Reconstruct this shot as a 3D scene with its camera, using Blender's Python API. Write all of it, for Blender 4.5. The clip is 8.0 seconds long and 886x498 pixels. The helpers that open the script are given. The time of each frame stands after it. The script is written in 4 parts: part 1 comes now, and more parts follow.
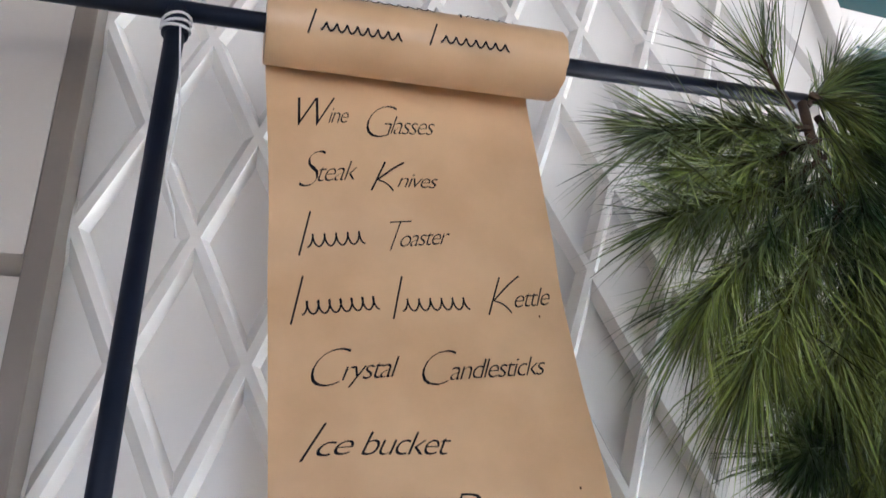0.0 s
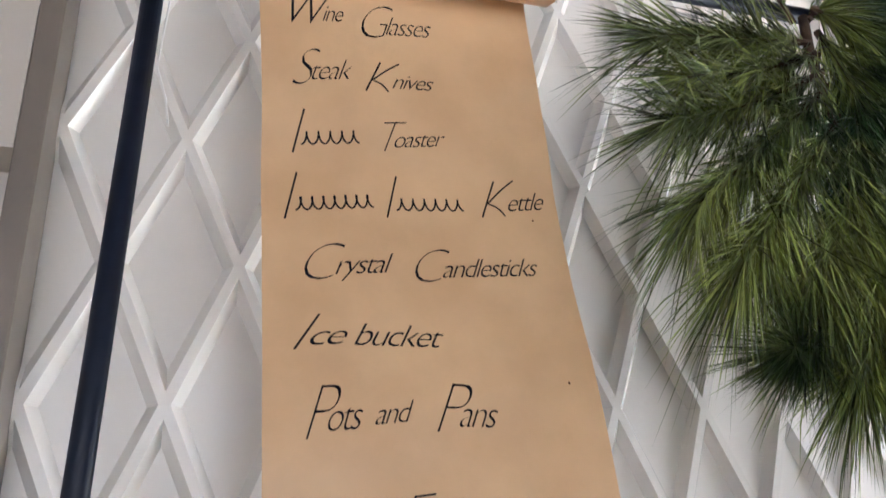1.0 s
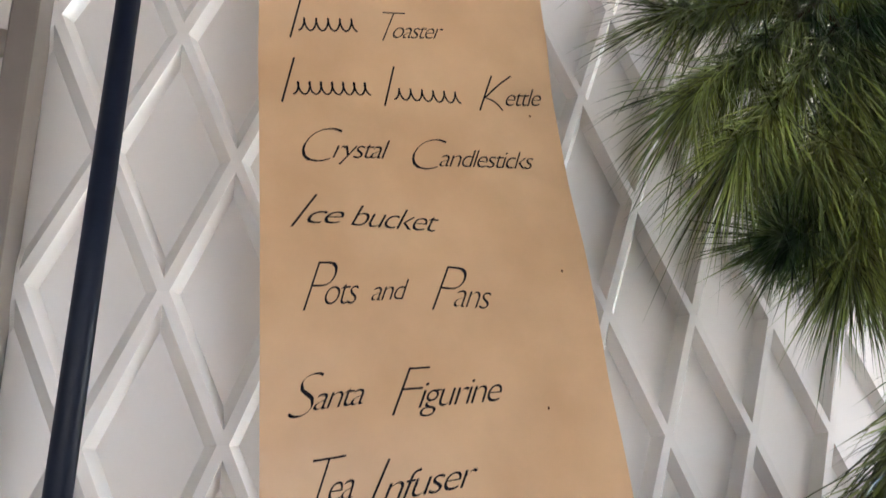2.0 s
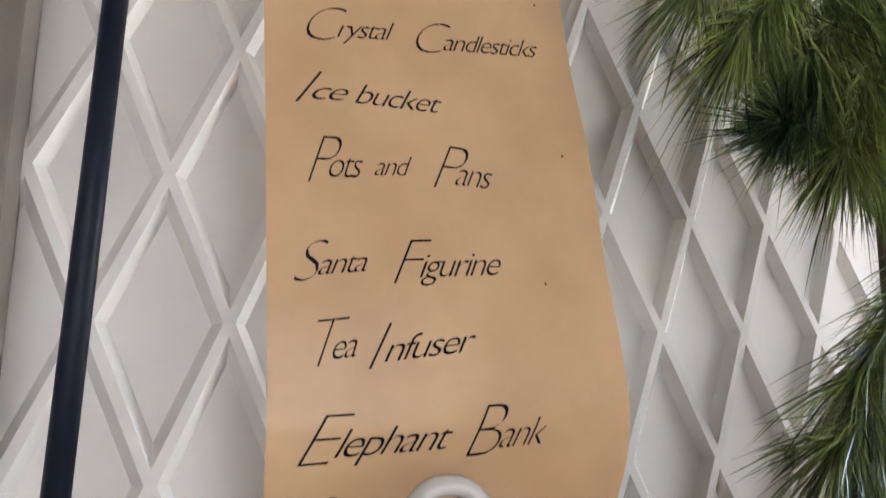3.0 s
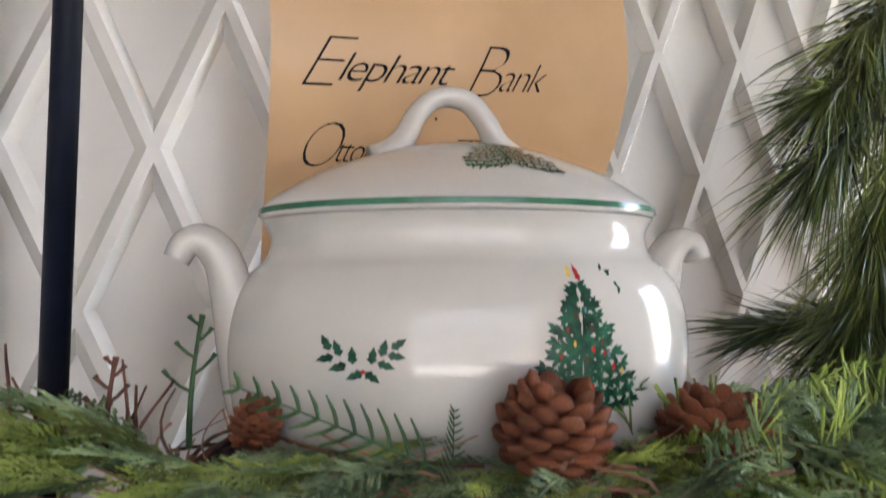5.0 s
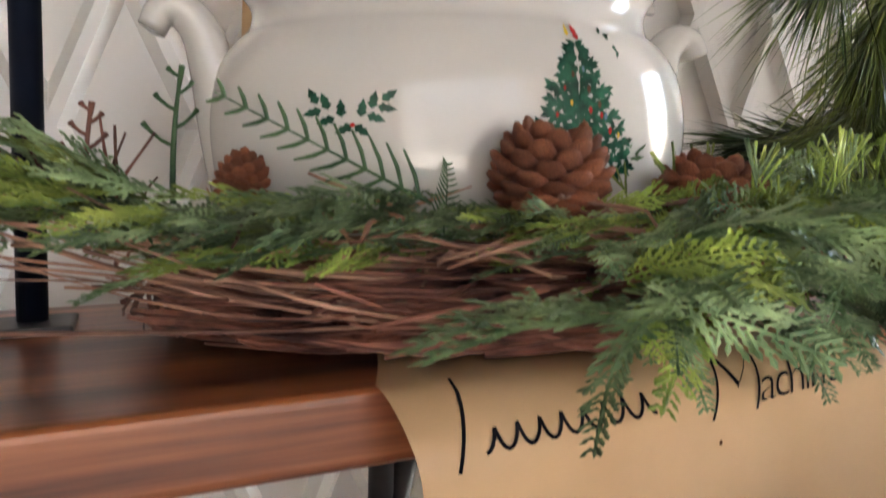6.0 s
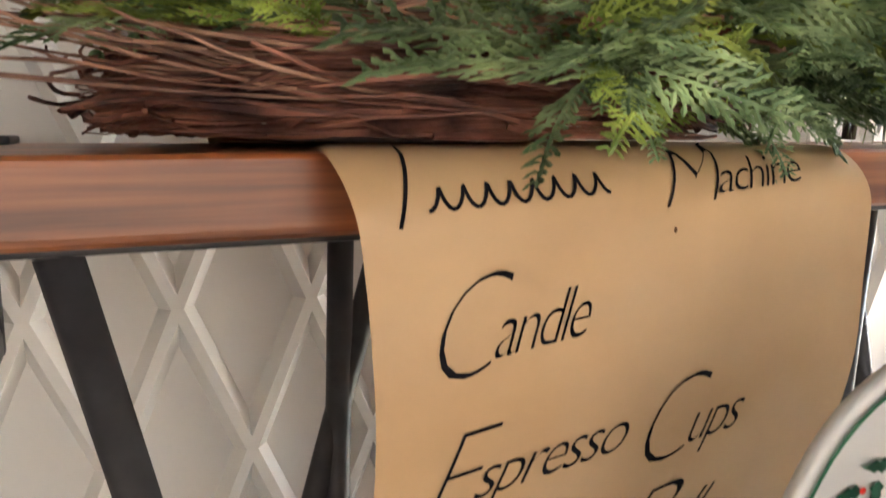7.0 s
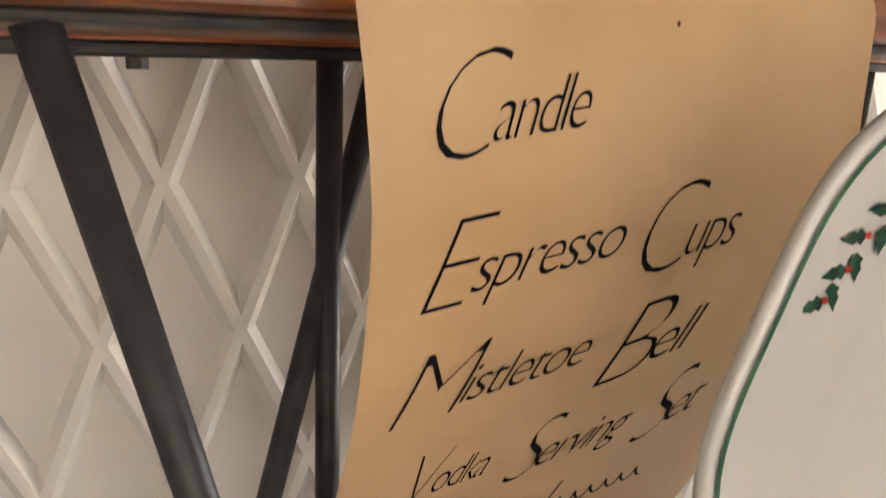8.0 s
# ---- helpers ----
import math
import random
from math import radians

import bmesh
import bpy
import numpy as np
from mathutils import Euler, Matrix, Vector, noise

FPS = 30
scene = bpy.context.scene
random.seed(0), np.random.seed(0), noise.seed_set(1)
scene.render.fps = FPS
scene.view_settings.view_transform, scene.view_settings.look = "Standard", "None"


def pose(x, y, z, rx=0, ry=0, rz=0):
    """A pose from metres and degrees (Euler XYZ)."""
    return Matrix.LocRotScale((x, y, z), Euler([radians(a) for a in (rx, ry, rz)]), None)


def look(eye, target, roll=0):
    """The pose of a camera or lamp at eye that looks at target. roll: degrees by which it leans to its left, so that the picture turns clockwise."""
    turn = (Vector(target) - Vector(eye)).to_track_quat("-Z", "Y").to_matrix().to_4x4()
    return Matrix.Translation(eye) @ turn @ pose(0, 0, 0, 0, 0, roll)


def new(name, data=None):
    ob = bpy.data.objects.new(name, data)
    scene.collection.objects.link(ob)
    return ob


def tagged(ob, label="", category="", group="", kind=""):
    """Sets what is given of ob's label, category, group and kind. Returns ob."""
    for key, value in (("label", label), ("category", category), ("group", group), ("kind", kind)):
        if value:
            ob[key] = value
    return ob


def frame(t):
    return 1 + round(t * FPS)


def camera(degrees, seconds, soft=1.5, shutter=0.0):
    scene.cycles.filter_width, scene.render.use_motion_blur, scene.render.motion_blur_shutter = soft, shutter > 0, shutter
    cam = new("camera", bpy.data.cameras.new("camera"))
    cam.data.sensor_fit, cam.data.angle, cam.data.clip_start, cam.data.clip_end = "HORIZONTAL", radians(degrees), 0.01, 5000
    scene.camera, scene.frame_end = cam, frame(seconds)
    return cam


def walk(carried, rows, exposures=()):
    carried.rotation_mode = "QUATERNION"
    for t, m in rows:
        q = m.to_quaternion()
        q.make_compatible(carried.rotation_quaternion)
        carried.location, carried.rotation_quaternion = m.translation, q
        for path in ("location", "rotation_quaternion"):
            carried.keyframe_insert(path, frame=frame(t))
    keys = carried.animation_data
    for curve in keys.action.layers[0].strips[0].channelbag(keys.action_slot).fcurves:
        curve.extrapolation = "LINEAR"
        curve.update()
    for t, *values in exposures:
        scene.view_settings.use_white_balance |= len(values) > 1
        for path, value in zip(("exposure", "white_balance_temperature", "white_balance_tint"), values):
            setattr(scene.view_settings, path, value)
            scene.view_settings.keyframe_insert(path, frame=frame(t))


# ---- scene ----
cam = camera(62.1, 8.0, shutter=0.35)
PATH = [
    (0, (0.004, 0.093, 1.235), (0.623, 1.769, 2.134), -4.4),
    (0.5, (0.007, 0.104, 1.217), (0.648, 1.805, 2.052), -4.1),
    (1, (0.004, 0.113, 1.195), (0.66, 1.839, 1.962), -3.7),
    (1.5, (0.006, 0.123, 1.166), (0.676, 1.871, 1.869), -3.3),
    (3, (0.003, 0.131, 1.085), (0.69, 1.944, 1.572), -1.9),
    (3.5, (0.002, 0.138, 1.045), (0.7, 1.972, 1.437), -1.5),
    (4, (0.0, 0.145, 1.009), (0.712, 1.995, 1.281), -1.0),
    (4.2, (-0.002, 0.147, 0.994), (0.715, 2.0, 1.22), -0.9),
    (5.3, (-0.009, 0.156, 0.903), (0.744, 2.009, 0.905), -0.7),
    (5.5, (-0.01, 0.159, 0.889), (0.75, 2.008, 0.829), -0.8),
    (6, (-0.009, 0.166, 0.845), (0.772, 1.999, 0.679), -0.6),
    (6.5, (-0.005, 0.172, 0.802), (0.796, 1.988, 0.558), -0.2),
    (7, (0.008, 0.165, 0.766), (0.823, 1.964, 0.456), 0.2),
    (7.5, (0.005, 0.161, 0.731), (0.839, 1.941, 0.36), 0.5),
    (8, (0.002, 0.163, 0.695), (0.845, 1.923, 0.255), 0.5),
]
walk(cam, [(t, look(eye, target, roll)) for t, eye, target, roll in PATH], [(0, 3.72, 5500, 10), (1, 3.82, 5750, 10), (3.5, 3.80, 5950, 10), (5.5, 3.92, 6250, 10), (6.5, 3.88, 6800, 10), (7.5, 3.86, 7500, 10), (8, 3.78, 7700, 10)])

# ---- light ----
SUN_EL, SUN_AZ = 50.0, 88.5  # degrees above the ground; degrees to the right of straight out from the wall
world = bpy.data.worlds.new("sky")
scene.world = world
world.use_nodes = True
wn = world.node_tree.nodes
sky = wn.new("ShaderNodeTexSky")
sky.sky_type = "NISHITA"
sky.sun_disc = False
sky.sun_elevation = radians(SUN_EL)
sky.sun_rotation = radians(180 - SUN_AZ)
wn["Background"].inputs[1].default_value = 0.15
world.node_tree.links.new(sky.outputs[0], wn["Background"].inputs[0])
sun_data = bpy.data.lights.new("sun", "SUN")
sun_data.energy, sun_data.angle, sun_data.color = 5.0, radians(1.0), (1.0, 0.95, 0.86)
sun = new("sun", sun_data)
se, sa = radians(SUN_EL), radians(SUN_AZ)
sun_from = Vector((math.cos(se) * math.sin(sa), -math.cos(se) * math.cos(sa), math.sin(se)))
sun.matrix_world = look(sun_from * 20, (0, 0, 0))


# ---- materials ----
def mat(name, base, second=None, scale=20.0, rough=0.5, metal=0.0, bump=0.0, bump_scale=200.0, stretch=(1, 1, 1), vary=0.0, coat=0.0, detail=6.0, spread=(0.35, 0.65), subsurface=0.0, island=0.0, spec=0.5):
    """A node material: two colours mixed by noise, fine relief, a change of value from object to object."""
    m = bpy.data.materials.new(name)
    m.use_nodes = True
    nt = m.node_tree
    n, link = nt.nodes, nt.links.new
    bs = n["Principled BSDF"]
    bs.inputs["Roughness"].default_value = rough
    bs.inputs["Metallic"].default_value = metal
    bs.inputs["Specular IOR Level"].default_value = spec
    bs.inputs["Coat Weight"].default_value = coat
    bs.inputs["Coat Roughness"].default_value = min(0.3, rough)
    if subsurface:
        bs.inputs["Subsurface Weight"].default_value = subsurface
        bs.inputs["Subsurface Radius"].default_value = (0.004, 0.003, 0.002)
    co = n.new("ShaderNodeTexCoord")
    mp = n.new("ShaderNodeMapping")
    mp.inputs["Scale"].default_value = stretch
    link(co.outputs["Object"], mp.inputs[0])
    tex = n.new("ShaderNodeTexNoise")
    tex.inputs["Scale"].default_value = scale
    tex.inputs["Detail"].default_value = detail
    link(mp.outputs[0], tex.inputs["Vector"])
    ramp = n.new("ShaderNodeValToRGB")
    ramp.color_ramp.elements[0].position, ramp.color_ramp.elements[1].position = spread
    ramp.color_ramp.elements[0].color = (*base, 1)
    ramp.color_ramp.elements[1].color = (*(second or base), 1)
    link(tex.outputs[0], ramp.inputs[0])
    colour = ramp.outputs[0]
    for amount, node, socket in ((vary, "ShaderNodeObjectInfo", "Random"), (island, "ShaderNodeNewGeometry", "Random Per Island")):
        if amount:
            src = n.new(node)
            rng = n.new("ShaderNodeMapRange")
            rng.inputs[3].default_value, rng.inputs[4].default_value = 1 - amount, 1 + amount
            link(src.outputs[socket], rng.inputs[0])
            hsv = n.new("ShaderNodeHueSaturation")
            link(rng.outputs[0], hsv.inputs["Value"])
            link(colour, hsv.inputs["Color"])
            colour = hsv.outputs[0]
    link(colour, bs.inputs["Base Color"])
    if bump:
        fine = n.new("ShaderNodeTexNoise")
        fine.inputs["Scale"].default_value = bump_scale
        fine.inputs["Detail"].default_value = 4
        link(mp.outputs[0], fine.inputs["Vector"])
        bp = n.new("ShaderNodeBump")
        bp.inputs["Strength"].default_value = bump
        bp.inputs["Distance"].default_value = 0.002
        link(fine.outputs[0], bp.inputs["Height"])
        link(bp.outputs[0], bs.inputs["Normal"])
    return m


WHITE = mat("white satin paint", (0.72, 0.69, 0.645), (0.79, 0.76, 0.715), 3, 0.22, bump=0.05, bump_scale=90)
KRAFT = mat("kraft paper", (0.635, 0.408, 0.220), (0.745, 0.500, 0.283), 9, 0.33, bump=0.12, bump_scale=60, detail=9)
INK = mat("black ink", (0.008, 0.007, 0.009), (0.018, 0.016, 0.02), 90, 0.85, spec=0.1)
BLACK = mat("black powder-coated steel", (0.034, 0.034, 0.037), (0.055, 0.054, 0.057), 40, 0.4, bump=0.05, bump_scale=400, spec=0.35)
BLUEBLACK = mat("blue-black painted tube", (0.006, 0.009, 0.020), (0.010, 0.014, 0.028), 30, 0.45, bump=0.03, spec=0.22)
WOOD = mat("varnished reddish wood", (0.09, 0.021, 0.010), (0.46, 0.15, 0.052), 8, 0.36, bump=0.1, bump_scale=60, stretch=(0.35, 6, 9), coat=0.3, spread=(0.36, 0.66))
TAUPE = mat("taupe metal frame", (0.16, 0.135, 0.11), (0.19, 0.16, 0.13), 12, 0.45, bump=0.05)
# for the added canopy: dark, to keep upward faces of the lattice dim
SOFFIT = mat("dark brown canopy", (0.07, 0.05, 0.038), (0.11, 0.08, 0.06), 5, 0.6, bump=0.1)
BEIGE = mat("beige plaster", (0.50, 0.45, 0.40), (0.56, 0.51, 0.45), 4, 0.7, bump=0.1, bump_scale=120)
STONE = mat("pale warm stone paving", (0.42, 0.385, 0.345), (0.50, 0.465, 0.425), 5, 0.7, bump=0.2, bump_scale=60)
CERAMIC = mat("cream glazed earthenware", (0.68, 0.65, 0.61), (0.73, 0.70, 0.66), 6, 0.10, coat=0.3)
CHINA = mat("white glazed china", (0.70, 0.70, 0.70), (0.74, 0.74, 0.74), 6, 0.06, coat=0.4)
GREENLINE = mat("green enamel line", (0.035, 0.15, 0.085), (0.06, 0.20, 0.12), 60, 0.2)
HOLLY = mat("holly green enamel", (0.008, 0.05, 0.03), (0.03, 0.14, 0.08), 120, 0.25, island=0.4)
REDENAMEL = mat("red enamel", (0.45, 0.02, 0.02), (0.6, 0.05, 0.04), 80, 0.25)
YELLOWENAMEL = mat("yellow enamel", (0.75, 0.5, 0.05), (0.8, 0.6, 0.1), 80, 0.25)
BROWNENAMEL = mat("brown enamel", (0.10, 0.04, 0.02), (0.16, 0.08, 0.04), 80, 0.25)
BLUEENAMEL = mat("blue-grey enamel", (0.12, 0.22, 0.30), (0.2, 0.3, 0.4), 80, 0.25)
# red-brown twig; its dark tone also stands for shade in the gaps
TWIG = mat("dry brown twig", (0.045, 0.015, 0.012), (0.36, 0.143, 0.098), 26, 0.6, bump=0.4, bump_scale=300, vary=0.6)
PALETWIG = mat("pale dry twig", (0.15, 0.062, 0.042), (0.52, 0.29, 0.195), 26, 0.6, bump=0.4, bump_scale=300, vary=0.45)
CONE = mat("pine cone scale", (0.10, 0.030, 0.014), (0.36, 0.125, 0.06), 60, 0.75, bump=0.45, bump_scale=250, vary=0.4, island=0.3)
# both cedars: random tones widened to stand for dark gaps and highlights
CEDAR = mat("cedar green", (0.075, 0.14, 0.022), (0.58, 0.70, 0.17), 25, 0.5, spec=0.4, vary=0.5, island=0.45)
CEDARBLUE = mat("blue-green cedar", (0.055, 0.125, 0.050), (0.52, 0.68, 0.35), 25, 0.5, spec=0.4, vary=0.5, island=0.45)
FIR = mat("dark fir green", (0.03, 0.075, 0.03), (0.08, 0.15, 0.06), 40, 0.5, spec=0.3)
# wide random tones put sunlit and shaded needles into the colour
NEEDLE = mat("long pine needle", (0.018, 0.046, 0.016), (0.23, 0.27, 0.07), 9, 0.33, island=0.8, vary=0.2)
STEM = mat("brown stem", (0.05, 0.03, 0.018), (0.10, 0.06, 0.035), 60, 0.7, bump=0.3)
CHROME = mat("bright steel", (0.6, 0.6, 0.58), (0.7, 0.7, 0.68), 30, 0.25, metal=1.0)
CLEAR = mat("clear plastic tie", (0.75, 0.74, 0.72), (0.82, 0.8, 0.78), 40, 0.3)
TEAL = mat("dark tinted glass", (0.015, 0.06, 0.065), (0.02, 0.075, 0.08), 3, 0.05)


# ---- mesh helpers ----
def mesh_of(name, bm, material, smooth=False):
    me = bpy.data.meshes.new(name)
    bmesh.ops.recalc_face_normals(bm, faces=bm.faces)
    bm.to_mesh(me)
    bm.free()
    for m in material if isinstance(material, (list, tuple)) else (material,):
        me.materials.append(m)
    if smooth:
        me.polygons.foreach_set("use_smooth", [True] * len(me.polygons))
    return me


def part(name, bm, material, parent=None, label="", smooth=False):
    """Links a bmesh, or a mesh that is shared, as one object under a thing or a part."""
    me = mesh_of(name, bm, material, smooth) if isinstance(bm, bmesh.types.BMesh) else bm
    ob = new(name, me)
    ob.parent = parent
    if label:
        tagged(ob, label)
    return ob


def thing(name, x=0, y=0, z=0):
    ob = new(name)
    ob.empty_display_size = 0.05
    ob.location = (x, y, z)
    bpy.context.view_layer.update()
    return ob


def box(bm, lo, hi, bevel=0.0, seg=2, m=None):
    verts = bmesh.ops.create_cube(bm, size=1.0)["verts"]
    c = [(a + b) / 2 for a, b in zip(lo, hi)]
    s = [b - a for a, b in zip(lo, hi)]
    for v in verts:
        v.co = Vector([v.co[i] * s[i] + c[i] for i in range(3)])
    if bevel:
        edges = list({e for v in verts for e in v.link_edges})
        out = bmesh.ops.bevel(bm, geom=edges, offset=bevel, segments=seg, affect="EDGES", profile=0.6)
        verts = list({v for f in out["faces"] for v in f.verts} | {v for v in verts if v.is_valid})
    if m is not None:
        bmesh.ops.transform(bm, matrix=m, verts=verts)
    return bm


def tube(bm, pts, radii, sides=8, cap=True):
    """A round tube along pts."""
    pts = [Vector(p) for p in pts]
    if not isinstance(radii, (list, tuple)):
        radii = [radii] * len(pts)
    rings, up = [], None
    for i, p in enumerate(pts):
        d = (pts[min(i + 1, len(pts) - 1)] - pts[max(i - 1, 0)]).normalized()
        if up is None:
            up = d.orthogonal().normalized()
        up = (up - d * up.dot(d)).normalized()
        side = d.cross(up)
        rings.append([bm.verts.new(p + (up * math.cos(a) + side * math.sin(a)) * radii[i]) for a in [2 * math.pi * k / sides for k in range(sides)]])
    for r, s in zip(rings, rings[1:]):
        for k in range(sides):
            bm.faces.new((r[k], r[(k + 1) % sides], s[(k + 1) % sides], s[k]))
    if cap:
        bm.faces.new(rings[0][::-1])
        bm.faces.new(rings[-1])
    return bm


def lerp_table(table, x):
    """Smooth value at x from a short table of (x, value)."""
    if x <= table[0][0]:
        return table[0][1]
    for i in range(len(table) - 1):
        (a, va), (b, vb) = table[i], table[i + 1]
        if x <= b:
            p = table[i - 1] if i else table[i]
            q = table[i + 2] if i + 2 < len(table) else table[i + 1]
            t = (x - a) / (b - a)
            ma = (vb - p[1]) / (b - p[0]) * (b - a)
            mb = (q[1] - va) / (q[0] - a) * (b - a)
            return (2 * t ** 3 - 3 * t * t + 1) * va + (t ** 3 - 2 * t * t + t) * ma + (3 * t * t - 2 * t ** 3) * vb + (t ** 3 - t * t) * mb
    return table[-1][1]


# ---- structure ----
WALL_Y = 0.886
CELL_W, CELL_H = 0.12636, 0.2964
bm = bmesh.new()
box(bm, (-0.142, WALL_Y, 0), (1.125, WALL_Y + 0.10, 2.58))
wall = tagged(part("wall_north", bm, WHITE), "white satin-painted panelled wall with a raised diamond lattice", "wall", kind="structure")

bm = bmesh.new()
box(bm, (-60, -60, -0.2), (60, 60, 0))
tagged(part("ground", bm, STONE), "pale stone paving in front of the wall", "ground", kind="structure")
bm = bmesh.new()
box(bm, (-1.95, 0.866, 0), (-0.160, 0.98, 1.575))
tagged(part("wall_west_lower", bm, BEIGE), "beige plastered wall beside the lattice, lower half", "wall", kind="structure")
bm = bmesh.new()
box(bm, (-1.95, 0.82, 1.579), (-0.160, 0.98, 2.58))
tagged(part("wall_west_upper", bm, BEIGE), "beige plastered wall beside the lattice, upper half", "wall", kind="structure")
bm = bmesh.new()
box(bm, (-0.158, 0.812, 0), (-0.134, 0.885, 2.58), 0.002)
tagged(part("trim", bm, TAUPE), "taupe metal strip at the lattice wall's edge", "trim", kind="structure")
# unseen canopy, sized to keep direct sun and high sky off the wall
bm = bmesh.new()
box(bm, (-1.95, -3.6, 2.58), (4.9, 1.1, 2.70))
tagged(part("ceiling", bm, SOFFIT), "unseen dark canopy added over the wall to block sun and sky", "ceiling", kind="structure")
# unseen wall, added to darken the lattice's left-facing sides
bm = bmesh.new()
box(bm, (-2.07, -3.6, 0), (-1.954, 0.98, 2.58))
tagged(part("added_wall_west", bm, BEIGE), "unseen beige side wall added to cut light from the left", "wall", kind="structure")
# unseen wall, added to block front-right light and leave a gap for grazing light
bm = bmesh.new()
box(bm, (1.50, -3.6, 0), (1.62, 0.25, 2.58))
tagged(part("added_wall_east", bm, BEIGE), "unseen beige wall, ending short of the lattice wall, added to block light", "wall", kind="structure")
# unseen facade, added to keep low sky off the wall and its reflections
bm = bmesh.new()
box(bm, (-5, -5.7, 0), (27, -5.5, 4.8))
tagged(part("added_wall_south", bm, BEIGE), "unseen beige facade added behind the camera to block low sky", "wall", kind="structure")

# ---- table ----
TOP = 0.758  # height of the tabletop
table = tagged(thing("console_table", 0.2, 0.468, 0), "narrow reddish wooden console table on black steel legs", "table")
bm = bmesh.new()
box(bm, (-0.36, 0.0, TOP - 0.036), (0.84, 0.325, TOP), 0.005, 3)
part("tabletop", bm, WOOD, table)
for name, lo, hi in (("front_rail", (-0.34, 0.022, 0.7165), (0.82, 0.040, 0.7222)), ("back_rail", (-0.34, 0.206, 0.7095), (0.82, 0.222, 0.7186))):
    bm = bmesh.new()
    box(bm, lo, hi, 0.002)
    part(name, bm, BLACK, table)
for pts in (((-0.2130, 0.031, 0.7165), (-0.0600, 0.031, 0.01)), ((-0.0400, 0.212, 0.710), (-0.0630, 0.212, 0.01)), ((-0.0013, 0.214, 0.710), (-0.204, 0.214, 0.01)),
            ((0.700, 0.031, 0.7165), (0.560, 0.031, 0.01)), ((0.530, 0.212, 0.710), (0.485, 0.212, 0.01)), ((0.490, 0.214, 0.710), (0.690, 0.214, 0.01))):
    bm = bmesh.new()
    tube(bm, pts, 0.0098, 14)
    part("leg", bm, BLACK, table, smooth=True)
bm = bmesh.new()
box(bm, (-0.34, 0.206, 0.7190), (0.82, 0.232, 0.7227), 0.001)
part("apron", bm, WOOD, table)
bm = bmesh.new()
tube(bm, ((-0.166, 0.214, 0.7093), (-0.166, 0.214, 0.702)), 0.007, 6)
part("bolt", bm, BLACK, table)

# ---- stand with the roll ----
stand = tagged(thing("banner_stand", -0.068, 0.693, TOP), "black metal stand with an upright tube and a crossbar", "stand")
P0, P1 = Vector((0, 0, 0.004)), Vector((0.030, -0.018, 1.020))
bm = bmesh.new()
tube(bm, (P0, P1), 0.0092, 20)
part("upright", bm, BLUEBLACK, stand, smooth=True)
bm = bmesh.new()
tube(bm, ((-0.25, -0.0074, 1.028), (0.775, -0.0485, 1.028)), 0.0100, 20)
part("crossbar", bm, BLUEBLACK, stand, smooth=True)
bm = bmesh.new()
box(bm, (-0.062, -0.033, 0.0005), (0.025, 0.024, 0.006), 0.002)
part("foot_plate", bm, BLACK, stand)

# profile of the paper: height against distance from the camera's side
UPPER = [(0.80, 0.768), (0.88, 0.764), (0.93, 0.756), (0.965, 0.741), (1.0, 0.718), (1.03, 0.697), (1.06, 0.679), (1.10, 0.667), (1.17, 0.673), (1.24, 0.681), (1.33, 0.690), (1.40, 0.702), (1.53, 0.714), (1.60, 0.7125), (1.67, 0.709), (1.80, 0.706)]
LOWER = [(0.30, 0.60), (0.36, 0.56), (0.48, 0.492), (0.52, 0.470), (0.56, 0.452), (0.60, 0.439), (0.645, 0.4315), (0.69, 0.4315), (0.735, 0.432)]
BEND = 0.033  # radius of the fold over the table's edge


def paper_y(x, z):
    swell = 0.0008 * math.sin(29 * z + 9 * x) + 0.0005 * math.sin(60 * z - 24 * x)  # soft waves left by the roll
    if z > 0.79:
        return lerp_table(UPPER, z) + swell
    return lerp_table(LOWER, min(z, 0.735)) + swell


def paper_sides(z):
    """Left and right edges of the sheet at a height."""
    if z > 0.79:
        left = lerp_table([(0.8, 0.077), (0.98, 0.074), (1.08, 0.071), (1.25, 0.068), (1.4, 0.0655), (1.52, 0.062), (1.60, 0.060), (1.70, 0.054), (1.76, 0.050)], z)
        return left, left + 0.2975
    left = lerp_table([(0.5, 0.0985), (0.645, 0.0995), (0.69, 0.098), (0.715, 0.0955), (0.735, 0.0925), (0.76, 0.086)], z)
    return left, left + lerp_table([(0.4, 0.286), (0.65, 0.280), (0.76, 0.294)], z)


rows = []
for i in range(85):
    z = 1.79 - (1.79 - 0.80) * i / 84
    l, r = paper_sides(z)
    rows.append([(l + (r - l) * k / 16, paper_y(l + (r - l) * k / 16, z), z) for k in range(17)])
for i in range(1, 7):  # a fold down onto the table
    a = math.pi / 2 * i / 6
    rows.append([(0.077 + 0.2975 * k / 16, 0.768 - 0.04 * (1 - math.cos(a)), 0.80 - 0.043 * math.sin(a)) for k in range(17)])
for i in range(1, 13):  # across the table
    t = i / 12
    rows.append([(0.077 + 0.009 * t + 0.034 * math.sin(math.pi * t) + (0.2975 - 0.0035 * t) * k / 16, 0.728 + (0.432 + BEND - 0.728) * t, TOP + 0.002) for k in range(17)])
for i in range(1, 11):  # over its front edge
    a = math.pi / 2 * i / 10
    z = TOP + 0.002 - BEND * (1 - math.cos(a))
    l, r = paper_sides(z)
    rows.append([(l + (r - l) * k / 16, paper_y(l + (r - l) * k / 16, 0.735) + BEND * (1 - math.sin(a)), z) for k in range(17)])
